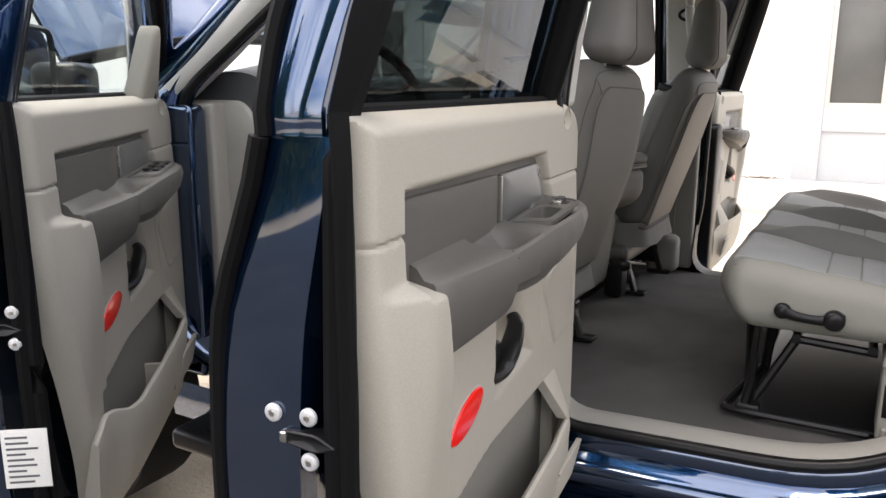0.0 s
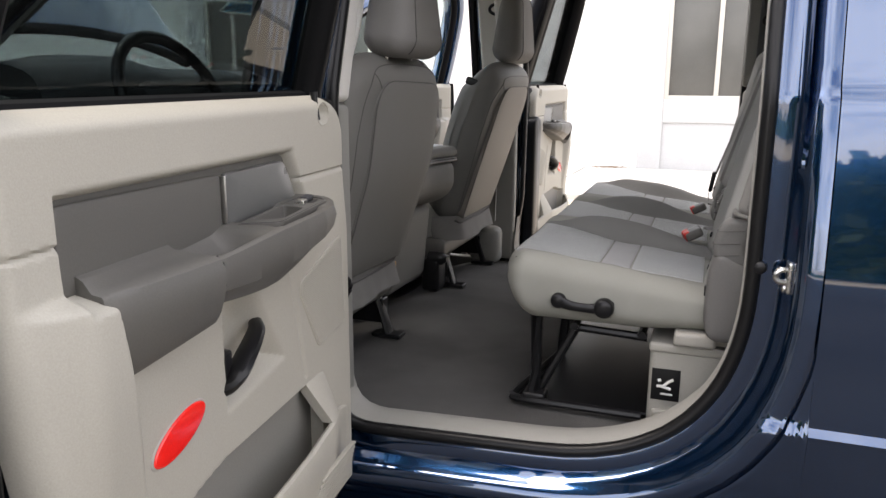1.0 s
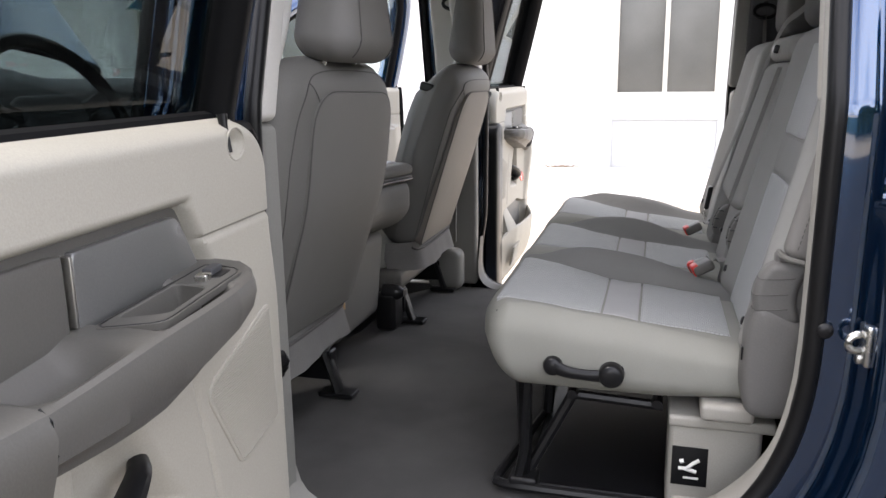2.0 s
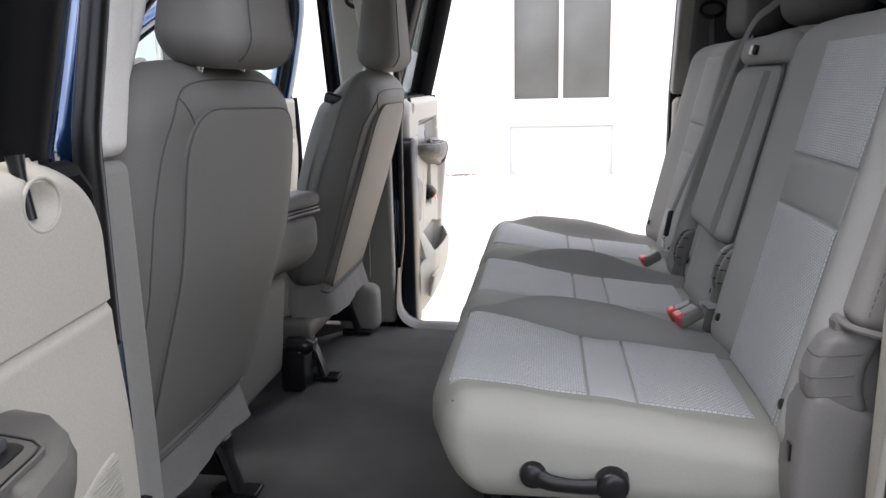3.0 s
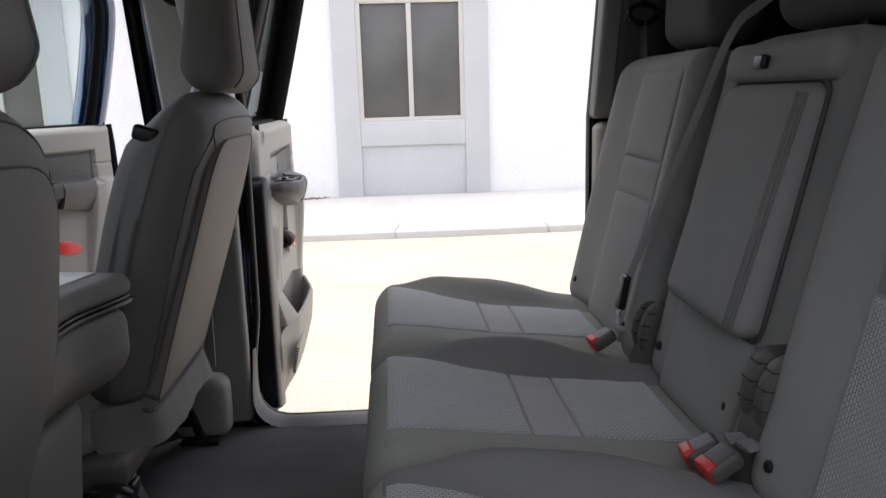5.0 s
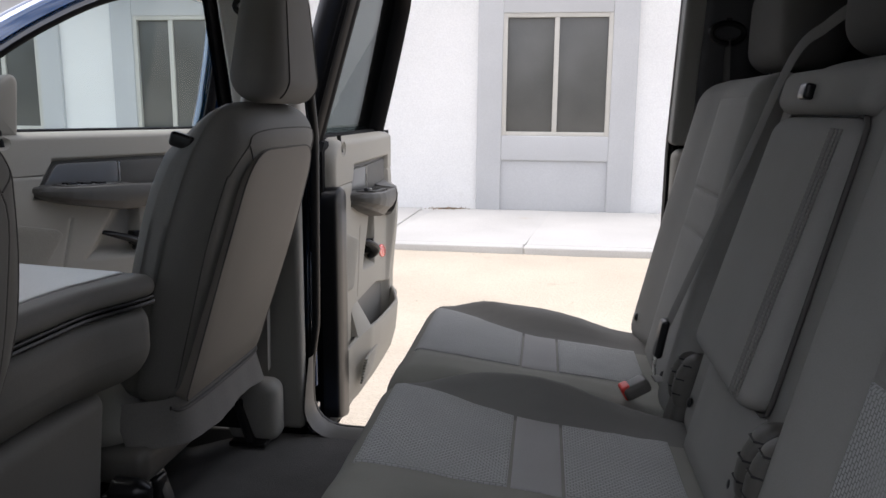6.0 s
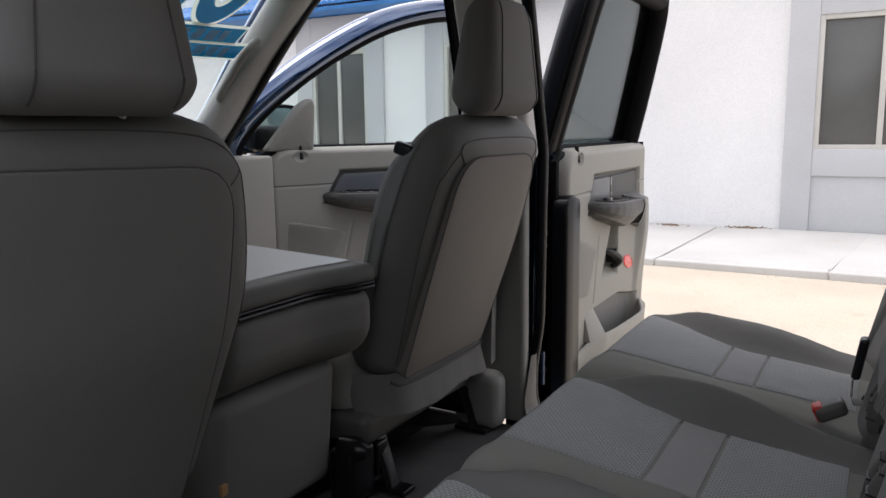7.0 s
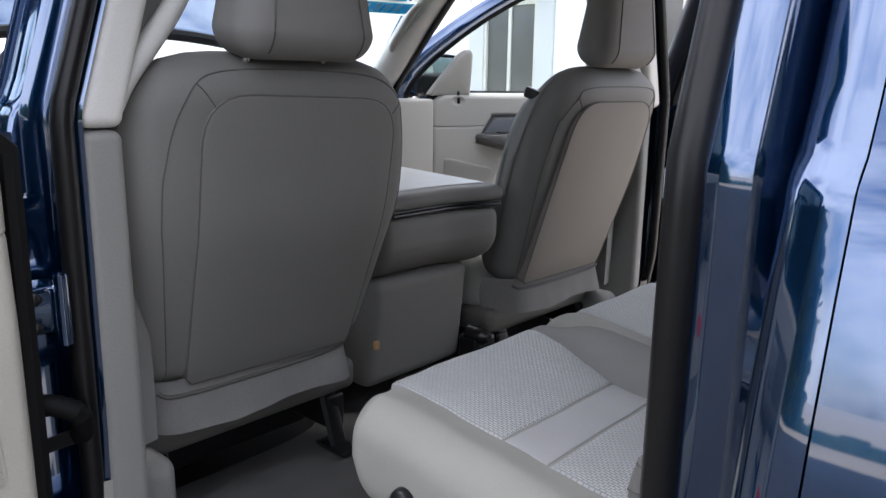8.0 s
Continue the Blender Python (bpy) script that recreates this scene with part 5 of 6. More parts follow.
# ---- front seats, seen from behind ----
def front_seat(yc, label, inboard, hw):
    root = thing("front_seat", (-0.8, yc, 0.66), label, "seat", "front seats")
    up, rear = Vector((0.305, 0, 0.952)), Vector((0.952, 0, -0.305))
    c = Vector((-0.545, yc, 1.180))

    def on(w, l, d):
        return c + Vector((0, w, 0)) + up * l + rear * d

    def bend(w, l):
        """The back curls forwards towards its top and a little towards the door."""
        return (0.036 * smooth(l, -0.02, 0.25) - 0.03 * w) if inboard > 0 else 0.0

    def face(w, l, d):
        return on(w, l, d - bend(w, l))

    def shaped(p):
        w, l, d = p.y, p.z, p.x
        k = 0.84 + 0.16 * min(1.0, max(0.0, (l + 0.27) / 0.30))
        if l > 0.08:
            k -= 0.10 * ((l - 0.08) / 0.19) ** 2
        edge = abs(w) / (hw - 0.003)
        if l > 0:
            l = l - 0.050 * edge ** 5 * (l / 0.27)
        d -= 0.035 * edge ** 4 if d > 0 else 0.0
        if inboard > 0:
            l -= 0.010 * smooth(l, 0.10, 0.27)
        # the shoulders slope away towards the front bolsters
        if d < 0:
            fall = smooth(l, 0.08, 0.27) * smooth(-d, 0.0, 0.068)
            l -= (0.100 if inboard > 0 else 0.055) * fall
            k -= 0.07 * fall
        if inboard > 0 and w > 0:
            w *= 1.085  # broader on the tunnel side
        return face(w * k, l, d)

    def skin_at(u, v, out=0.0006):
        """A point on the rounded backrest: u across, v up, towards the rear edge."""
        c0 = Vector((0.068, u, v))
        q = Vector((0.010, max(-(hw - 0.058), min(hw - 0.058, u)), max(-0.214, min(0.214, v))))
        return shaped(q + (c0 - q).normalized() * (0.058 + out))

    part("backrest", rounded(0.068, hw, 0.272, 0.058, 3, 10, 10, shaped, 5), SEAT_BACK, root)
    pan = corners([(-0.150, -0.250), (0.175, -0.250), (0.198, 0.02), (0.206, 0.214), (-0.152, 0.221), (-0.160, 0.02)] if inboard > 0 else [(-0.178, -0.250), (0.158, -0.250), (0.186, 0.02), (0.160, 0.210), (-0.172, 0.210), (-0.178, 0.02)], [0.012, 0.012, 0.1, 0.075, 0.075, 0.1], 7)
    part("back_panel", slab(resample(pan, 90), face, 0.03, 0.0715 if inboard > 0 else 0.0695, 0.004 if inboard > 0 else 0.002, 0.003, rings=5), SEAT_BACK if inboard > 0 else SEAT_TAN, root, "smooth stitched back panel")
    part("piping", tube([face(p.x, p.y, 0.0692) for p in resample(pan, 90)], 0.0014, 6, closed=True, up=(1, 0, 0)), PIPING, root)
    # outer seam round the back's edge
    rim_u = hw - 0.043
    if inboard > 0:
        door = [(-0.205, -0.262), (-0.207, 0.05), (-0.202, 0.13), (-0.192, 0.20), (-0.171, 0.250), (-0.135, 0.276), (-0.06, 0.290)]
        tunnel = [(0.06, 0.290), (0.17, 0.276), (0.222, 0.242), (0.236, 0.19), (0.240, 0.10), (0.236, -0.262)]
        joins = (((-0.171, 0.250), (-0.138, 0.207)), ((0.228, 0.228), (0.200, 0.200)))
    else:
        door = [(-rim_u, -0.262), (-rim_u, 0.13), (-rim_u + 0.006, 0.18), (-rim_u + 0.030, 0.222), (-rim_u + 0.075, 0.246)]
        tunnel = [(-a, b) for a, b in reversed(door)]
        joins = tuple(((k * (rim_u - 0.033), 0.224), (k * 0.150, 0.184)) for k in (-1, 1))
    arch = spline([(a, b, 0) for a, b in door + tunnel], 10)
    part("seam", tube([skin_at(p.x, p.y, 0.0) for p in arch], 0.0012, 6, up=(1, 0, 0)), PIPING, root)
    # a short seam joins each corner of the panel to the outer seam
    for a, b in joins:
        part("seam", tube([skin_at(a[0] + (b[0] - a[0]) * t, a[1] + (b[1] - a[1]) * t, 0.0002) for t in (0.0, 0.25, 0.5, 0.75, 1.0)], 0.0010, 6, up=(1, 0, 0)), PIPING, root)
    part("hem", tube(spline([on(-0.19, -0.262, 0.050), on(-0.16, -0.266, 0.066), on(0.0, -0.268, 0.069), on(0.16, -0.266, 0.066), on(0.19, -0.262, 0.050)], 6), 0.0038, 8), PIPING, root, "dark lower hem of the seat back")
    # headrest
    hc = c + up * 0.385 + Vector((-0.030, 0.014, -0.004) if inboard > 0 else (-0.002, 0.0, 0.002))

    def head(p):
        k = 1.0 - 0.28 * max(0.0, (p.z + 0.07) / 0.18)
        return hc + Vector((0, p.y * k, 0)) + Vector((0.10, 0, 0.995)) * p.z + Vector((0.995, 0, -0.10)) * (p.x * (1 - (0.55 if p.x > 0 else 0.1) * max(0.0, p.z + 0.07) / 0.18))
    hr = part("headrest", rounded(0.062 if inboard > 0 else 0.052, 0.126, 0.112, 0.046, 3, 6, 5, head, 5), HEADREST, root)
    for s in (-1, 1):
        deep = 0.062 if inboard > 0 else 0.052
        side = []
        for i in range(31):
            z = -0.118 + 0.236 * i / 30
            c0 = Vector((deep, s * 0.082, z))
            q = Vector((deep - 0.046, max(-0.080, min(0.080, s * 0.082)), max(-0.066, min(0.066, z))))
            side.append(head(q + (c0 - q).normalized() * 0.0466))
        part("seam", tube(side, 0.0014, 6), PIPING, hr)
        part("post", tube([on(s * 0.07, 0.22, -0.01), on(s * 0.07, 0.30, -0.01)], 0.006, 10), STEEL, root)
    # hanging skirt, seat pan, cushion, feet
    bm = bmesh.new()
    n = 24
    tops = []
    for side in (0.0, 0.006):
        col = []
        for i in range(n + 1):
            w = -0.225 + 0.45 * i / n
            wob = 0.003 * math.sin(i * 0.5 + yc * 7) + 0.0012 * math.sin(i * 1.7)
            low = 0.846 + 0.003 * math.sin(i * 0.45 + 1.0)
            turn = 0.09 * max(0.0, (abs(w) - 0.165) / 0.06) ** 2
            col.append([bm.verts.new((-0.575 - turn + side + wob * (1 - k) + 0.022 * (1 - k), yc + w, low + (0.93 - low) * k)) for k in (0.0, 0.25, 0.5, 0.75, 1.0)])
        tops.append(col)
    for col in tops:
        for i in range(n):
            for j in range(4):
                bm.faces.new([col[i][j], col[i + 1][j], col[i + 1][j + 1], col[i][j + 1]])
    for i in range(n):
        bm.faces.new([tops[0][i][0], tops[0][i + 1][0], tops[1][i + 1][0], tops[1][i][0]])
    for i in (0, n):
        for j in range(4):
            bm.faces.new([tops[0][i][j], tops[0][i][j + 1], tops[1][i][j + 1], tops[1][i][j]])
    part("skirt", bm, SKIRT, root, "loose grey felt skirt")
    part("cushion", rounded(0.26, 0.25, 0.075, 0.06, 5, 5, 2, lambda p: Vector((p.x - 0.90, yc + p.y, p.z + 0.895 + 0.02 * (abs(p.y) / 0.25) ** 3)), 4), SEAT, root)
    part("seat_side", box(-1.12, -0.60, yc - 0.245, yc + 0.245, 0.79, 0.855, 0.02, None, 3), GREY, root)
    part("seat_base", box(-1.12, -0.73, yc - 0.215, yc + 0.215, 0.684, 0.788, 0.012, None, 3), BLACK, root, "dark seat base")
    for s in (-1, 1):
        part("seat_track", box(-1.10, -0.60, yc + s * 0.19 - 0.02, yc + s * 0.19 + 0.02, 0.72, 0.79, 0.006), BLACK, root)
        ft = bmesh.new()
        tube([(-0.62, yc + s * 0.18, 0.80), (-0.60, yc + s * 0.18, 0.74), (-0.585, yc + s * 0.18, 0.692)], 0.020, 8, ft, 0.5)
        box(-0.63, -0.545, yc + s * 0.18 - 0.022, yc + s * 0.18 + 0.022, 0.683, 0.694, 0.003, ft)
        part("seat_foot", ft, BLACK, root, "black steel seat foot")
    if inboard < 0:
        part("release_tab", rounded(0.020, 0.010, 0.012, 0.006, 2, 1, 1, lambda p: on(-hw * 0.86 + p.y, 0.196 + p.z, -0.030 + p.x), 3), BLACK, root, "black release tab on the shoulder")
    return root


front_seat(-0.453, "grey cloth driver's seat with a stitched vinyl back", 1, 0.267)
front_seat(0.462, "grey cloth passenger seat with a tan-tinged vinyl back", -1, 0.258)


def console():
    root = thing("centre_console", (-0.8, 0.02, 0.70), "grey padded centre seat folded down as a console", "console")
    y0, y1 = -0.165, 0.186
    yc, hw = (y0 + y1) / 2, (y1 - y0) / 2

    def skew(y):
        """The rear edge stands a little further back on one side."""
        return 0.035 * smooth(y, 0.02, 0.18)

    def pad(p):
        x = p.x - 0.792 + skew(yc + p.y) * max(0.0, p.x) / 0.21
        z = p.z + 1.068
        # the lower rear corner rolls under
        if p.x > 0.0 and p.z < 0:
            x -= 0.075 * (-p.z / 0.085) ** 2 * min(1.0, p.x / 0.15)
        return Vector((x, yc + p.y, z + 0.05 * (-p.x) * (p.z > 0)))
    part("armrest_pad", rounded(0.215, hw, 0.082, 0.040, 10, 8, 7, pad, 5), SEAT_BACK, root)
    def top(p):
        return Vector((p.x - 0.790 + skew(yc + p.y) * max(0.0, p.x) / 0.21, yc + p.y, p.z + 1.168 - 0.05 * p.x))
    part("lid_edge", rounded(0.216, hw - 0.002, 0.018, 0.017, 10, 8, 1, top, 4), SEAT_BACK, root, "padded rim of the lid")
    part("lid", rounded(0.186, hw - 0.022, 0.006, 0.005, 8, 6, 1, lambda p: top(p + Vector((-0.006, 0, 0.0150))), 3), LID_SHEEN, root, "padded lid with its pale sheen painted in")
    for z, r, mat in ((1.131, 0.0042, BLACK), (1.1385, 0.0024, BLACK)):
        line = [(-0.5765 + skew(y), y, z + 0.003) for y in [y0 + 0.035 + (y1 - y0 - 0.05) * i / 12 for i in range(13)]]
        part("lid_gap", tube(line, r, 8), mat, root, "dark gap under the lid")
    part("base", rounded(0.20, hw - 0.020, 0.125, 0.030, 5, 5, 5, lambda p: Vector((p.x - 0.832 + 0.10 * p.z, yc + p.y, p.z + 0.868)), 4), SEAT_BACK, root)
    part("base_tab", box(-0.634, -0.626, y0 + 0.030, y0 + 0.044, 0.842, 0.860, 0.002), WOODY, root, "small tan tag")
    part("base_hinge", disc((-0.64, y1 + 0.005, 0.80), (1, 0, 0), 0.024, 0.05, 16), BLACK, root)
    part("base_hinge", box(-0.66, -0.60, y1 - 0.02, y1 + 0.06, 0.69, 0.80, 0.012), BLACK, root)


console()


# ---- rear bench ----
bench = thing("rear_bench", (0.1, 0.0, 0.69), "grey cloth rear bench with three cushions and a centre armrest", "bench seat")


CROWN = ((-0.20, 1.022), (-0.15, 1.024), (-0.09, 1.018), (0.02, 1.003), (0.085, 0.996), (0.20, 0.983), (0.30, 0.972))


def bench_cushion(y0, y1, insert, label, lever, ridge=0.046, spread=0.058):
    yc, hw = (y0 + y1) / 2, (y1 - y0) / 2
    ic, iw = (insert[0] + insert[1]) / 2, (insert[1] - insert[0]) / 2

    def reach(x):
        """The insert spreads over the bolster towards the front edge."""
        return iw + spread * smooth(-x, -0.06, 0.15)

    def crown(x):
        """Height of the seat from front to back."""
        for (u, p), (v, q) in zip(CROWN, CROWN[1:]):
            if x <= v:
                return p + (q - p) * max(0.0, x - u) / (v - u)
        return CROWN[-1][1]

    def shape(x, y, h):
        """Top surface of the cushion: a flat insert between a low and a tall bolster."""
        fade = (0.45 + 0.55 * smooth(x, -0.20, -0.07)) * (1 - 0.72 * smooth(x, 0.06, 0.24))
        if y > ic:
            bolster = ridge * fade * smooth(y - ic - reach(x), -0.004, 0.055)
        else:
            bolster = 0.012 * fade * smooth(ic - y - iw, 0.0, 0.05)
        return crown(x) + bolster + h + 0.0030 * noise.noise(Vector((x * 11, y * 11, 3.0))) + 0.0012 * noise.noise(Vector((x * 34, y * 26, 7.0)))

    def warp(p):
        x, y = p.x + 0.055, yc + p.y
        t = (p.z + 0.06) / 0.12
        low = 0.886 + 0.010 * smooth(x, 0.10, 0.26)
        z = low + (shape(x, y, 0.0) - low) * t
        # the front swells and tucks under
        x -= 0.006 * math.sin(math.pi * min(1, max(0, t))) * (p.x < -0.1)
        if p.x < 0:
            x += 0.040 * max(0.0, 0.5 - t) * (-p.x / 0.2)
        if lever and p.x < 0:
            x += 0.028 * smooth(-p.y, hw - 0.13, hw) * (-p.x / 0.24)
        # the upholstery bellies out a little at mid height
        y += 0.006 * math.sin(math.pi * min(1, max(0, t))) * (1 if p.y > 0 else -1) * smooth(abs(p.y), hw - 0.05, hw)
        return Vector((x, y, z))
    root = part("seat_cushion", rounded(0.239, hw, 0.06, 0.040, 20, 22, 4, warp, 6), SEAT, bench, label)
    # upward faces of the tall bolster carry the nap's shading as a darker colour
    root.data.materials.append(SEAT_NAP_SHADE)
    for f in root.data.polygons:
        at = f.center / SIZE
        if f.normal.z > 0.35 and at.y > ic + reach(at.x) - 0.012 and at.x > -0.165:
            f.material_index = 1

    def lay(u, v, h):
        # v runs across, u front to back; the edges follow the cushion
        if v > ic:
            v = ic + (v - ic) * reach(u) / iw
        q = max(0.0, -0.144 - u)
        return Vector((u - 0.3 * h * (q > 0), v, shape(u, v, 0.0) + h - (0.040 - math.sqrt(max(0.0, 0.040 ** 2 - q * q)))))
    a, b = insert
    for u0, u1 in ((-0.162, 0.021), (0.085, 0.232)):
        part("insert", patch(lay, u0, u1, a, b, 18, 12, 0.0030), WEAVE, root, "ribbed woven insert")
    part("insert_band", patch(lay, 0.022, 0.084, a, b, 5, 12, 0.0024), SEAT_BAND, root)
    if lever:
        side = y0 + 0.002
        bar = spline([(0.064, side - 0.006, 0.931), (0.048, side - 0.014, 0.932), (0.02, side - 0.020, 0.930), (-0.02, side - 0.020, 0.932), (-0.044, side - 0.014, 0.937), (-0.058, side - 0.004, 0.939)], 6)
        wide = [0.0062 + 0.0045 * abs(i / (len(bar) - 1) - 0.5) ** 1.3 * 2.2 - 0.004 * (i in (0, len(bar) - 1)) for i in range(len(bar))]
        part("lever", tube(bar, wide, 12, flat=1.5), BLACK, root, "black plastic release lever")
        part("knob", disc((0.046, side - 0.008, 0.932), (0, -1, 0), 0.0205, 0.020, 22, 0.15), BLACK, root)
        part("knob_socket", disc((0.046, side - 0.027, 0.932), (0, -1, 0), 0.008, 0.003, 14, 0.0), RUBBER, root)
        part("knob", disc((-0.048, side - 0.002, 0.938), (0, -1, 0), 0.0165, 0.018, 20, 0.2), BLACK, root)
        edge = [Vector((-0.150 + 0.036 * i, side + 0.016 + 0.010 * (i < 1), shape(-0.150 + 0.036 * i, side + 0.016, -0.011 - 0.006 * (i < 1)))) for i in range(11)]
        part("seam", tube(spline(edge, 3), 0.0014, 6), PIPING, root)
    return root


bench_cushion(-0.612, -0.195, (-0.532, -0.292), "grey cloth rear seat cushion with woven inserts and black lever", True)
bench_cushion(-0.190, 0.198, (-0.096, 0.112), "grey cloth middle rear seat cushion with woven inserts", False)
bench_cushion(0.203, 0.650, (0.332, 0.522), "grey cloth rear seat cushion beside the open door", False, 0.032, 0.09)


def bench_back(y0, y1, label, weave=None, armrest=False, fabric=None, top=0.545, head=None):
    yc, hw = (y0 + y1) / 2, (y1 - y0) / 2
    up, front = Vector((0.222, 0, 0.975)), Vector((-0.975, 0, 0.222))
    foot = Vector((0.250, 0, 0.965))
    hl = top / 2

    def on(w, l, d):
        return foot + Vector((0, w, 0)) + up * l + front * d

    def bolster(w):
        e = abs(w - yc) / hw
        return 0.030 * smooth(e, 0.42, 0.95) if not armrest else 0.0

    def warp(p):
        e = abs(p.y) / hw
        l = p.z + hl
        l -= 0.035 * e ** 5 * max(0.0, (l - hl) / hl)
        k = 1 - 0.07 * max(0.0, (l - 0.36) / 0.2)
        d = p.x - 0.055
        if p.x > 0:
            d += bolster(yc + p.y)
        return on(yc + p.y * k, l, d)
    root = part("seat_back", rounded(0.055, hw, hl, 0.045, 3, 12, 12, warp, 4), SEAT_DIM, bench, label)

    def lay(l, w, h):
        return on(w, l, bolster(w) + h)
    if weave:
        a, b = weave
        for l0, l1 in ((0.012, 0.267), (0.339, top - 0.045)):
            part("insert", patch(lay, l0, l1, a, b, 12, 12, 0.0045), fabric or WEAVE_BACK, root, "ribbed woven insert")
        part("insert_band", patch(lay, 0.268, 0.338, a, b, 5, 12, 0.0035), SEAT_DIM, root)
    if armrest:
        a, b = -0.134, 0.102
        ar = part("armrest", rounded(0.030, 0.1175, 0.156, 0.026, 2, 6, 8, lambda p: on((a + b) / 2 + p.y, p.z + 0.313, p.x + 0.002 - 0.05 * p.z), 4), SEAT_DIM, root, "fold-down padded armrest")
        part("pull_loop", rounded(0.006, 0.013, 0.009, 0.004, 1, 2, 2, lambda p: on(-0.004 + p.y, 0.492 + p.z, 0.026 + p.x), 3), BLACK, root, "black pull loop")
        rim = corners([(a - 0.003, 0.156), (b + 0.003, 0.156), (b + 0.003, 0.472), (a - 0.003, 0.472)], 0.02, 5)
        part("armrest_gap", tube([on(p.x, p.y, 0.003) for p in resample(rim, 80)], 0.0028, 6, closed=True, up=(1, 0, 0)), PIPING, root, "dark gap round the armrest")
        for w in (a + 0.009, a + 0.014, a + 0.019, a + 0.024):
            part("stitching", tube([on(w, 0.170 + 0.0022 * i, 0.0318 - 0.05 * (0.170 + 0.0022 * i - 0.313) - 0.35 * max(0.0, a + 0.020 - w)) for i in range(130)], [0.0010 + 0.0007 * (i % 2) for i in range(130)], 6, up=(1, 0, 0)), SEAT_NAP_SHADE, ar)
        part("top_pad", rounded(0.022, 0.135, 0.026, 0.018, 2, 5, 2, lambda p: on((a + b) / 2 + p.y, p.z + 0.497, p.x), 3), SEAT_DIM, root)
        part("lower_panel", patch(lay, 0.012, 0.158, a, b, 6, 8, 0.006), SEAT_DIM, root)
        for w in (-0.102, 0.137):
            part("cap_screw", disc(on(w, 0.066, 0.002), tuple(front), 0.007, 0.004, 14), BLACK, root)
    else:
        for w in (y0 + 0.05, y1 - 0.05):
            part("cap_screw", disc(on(w, 0.06, bolster(w)), tuple(front), 0.007, 0.004, 14), BLACK, root)
    if head:
        hc = on(head, top + 0.085, -0.055)
        part("headrest", rounded(0.05, 0.125, 0.075, 0.04, 3, 5, 4, lambda p: hc + Vector((p.x, p.y * (1 - 0.12 * (p.z > 0) * p.z / 0.07), p.z)), 4), REAR_REST_SHADED, root)
        for s in (-1, 1):
            part("post", tube([on(head + s * 0.05, top - 0.03, -0.055), on(head + s * 0.05, top + 0.03, -0.055)], 0.006, 8), BLACK, root)
    return root


bench_back(-0.645, -0.205, "grey rear seat back with woven insert panels", (-0.548, -0.308), head=-0.42)
bench_back(-0.200, 0.195, "grey middle seat back with fold-down armrest", None, True, head=-0.02)
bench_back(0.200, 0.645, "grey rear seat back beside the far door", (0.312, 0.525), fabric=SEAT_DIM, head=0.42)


def bench_hinge(y, x=0.262, z=1.045):
    """Two ribbed plastic knuckles over a bracket."""
    low = rounded(0.022, 0.030, 0.045, 0.012, 2, 2, 3, lambda p: Vector((p.x + x - 0.008 + 0.2 * p.z, y + p.y, p.z + z - 0.070)), 3)
    root = part("hinge_cover", low, GREY, bench, "grey ribbed plastic hinge cover")
    for i in (-1, 1):
        yy = y + 0.0165 * i
        def kn(p):
            a = p.z / 0.042
            return Vector((p.x + x + 0.012 * a * a + 0.010 * a, yy + p.y, p.z + z))
        part("knuckle", rounded(0.024, 0.0145, 0.042, 0.012, 2, 2, 4, kn, 3), GREY, root)
        for q in (-0.016, 0.006, 0.026):
            a = q / 0.042
            xx = x + 0.012 * a * a + 0.010 * a - 0.0235
            part("groove", tube([(xx + 0.010, yy - 0.0148, z + q), (xx, yy - 0.008, z + q), (xx, yy + 0.008, z + q), (xx + 0.010, yy + 0.0148, z + q)], 0.0014, 6), BLACK, root)


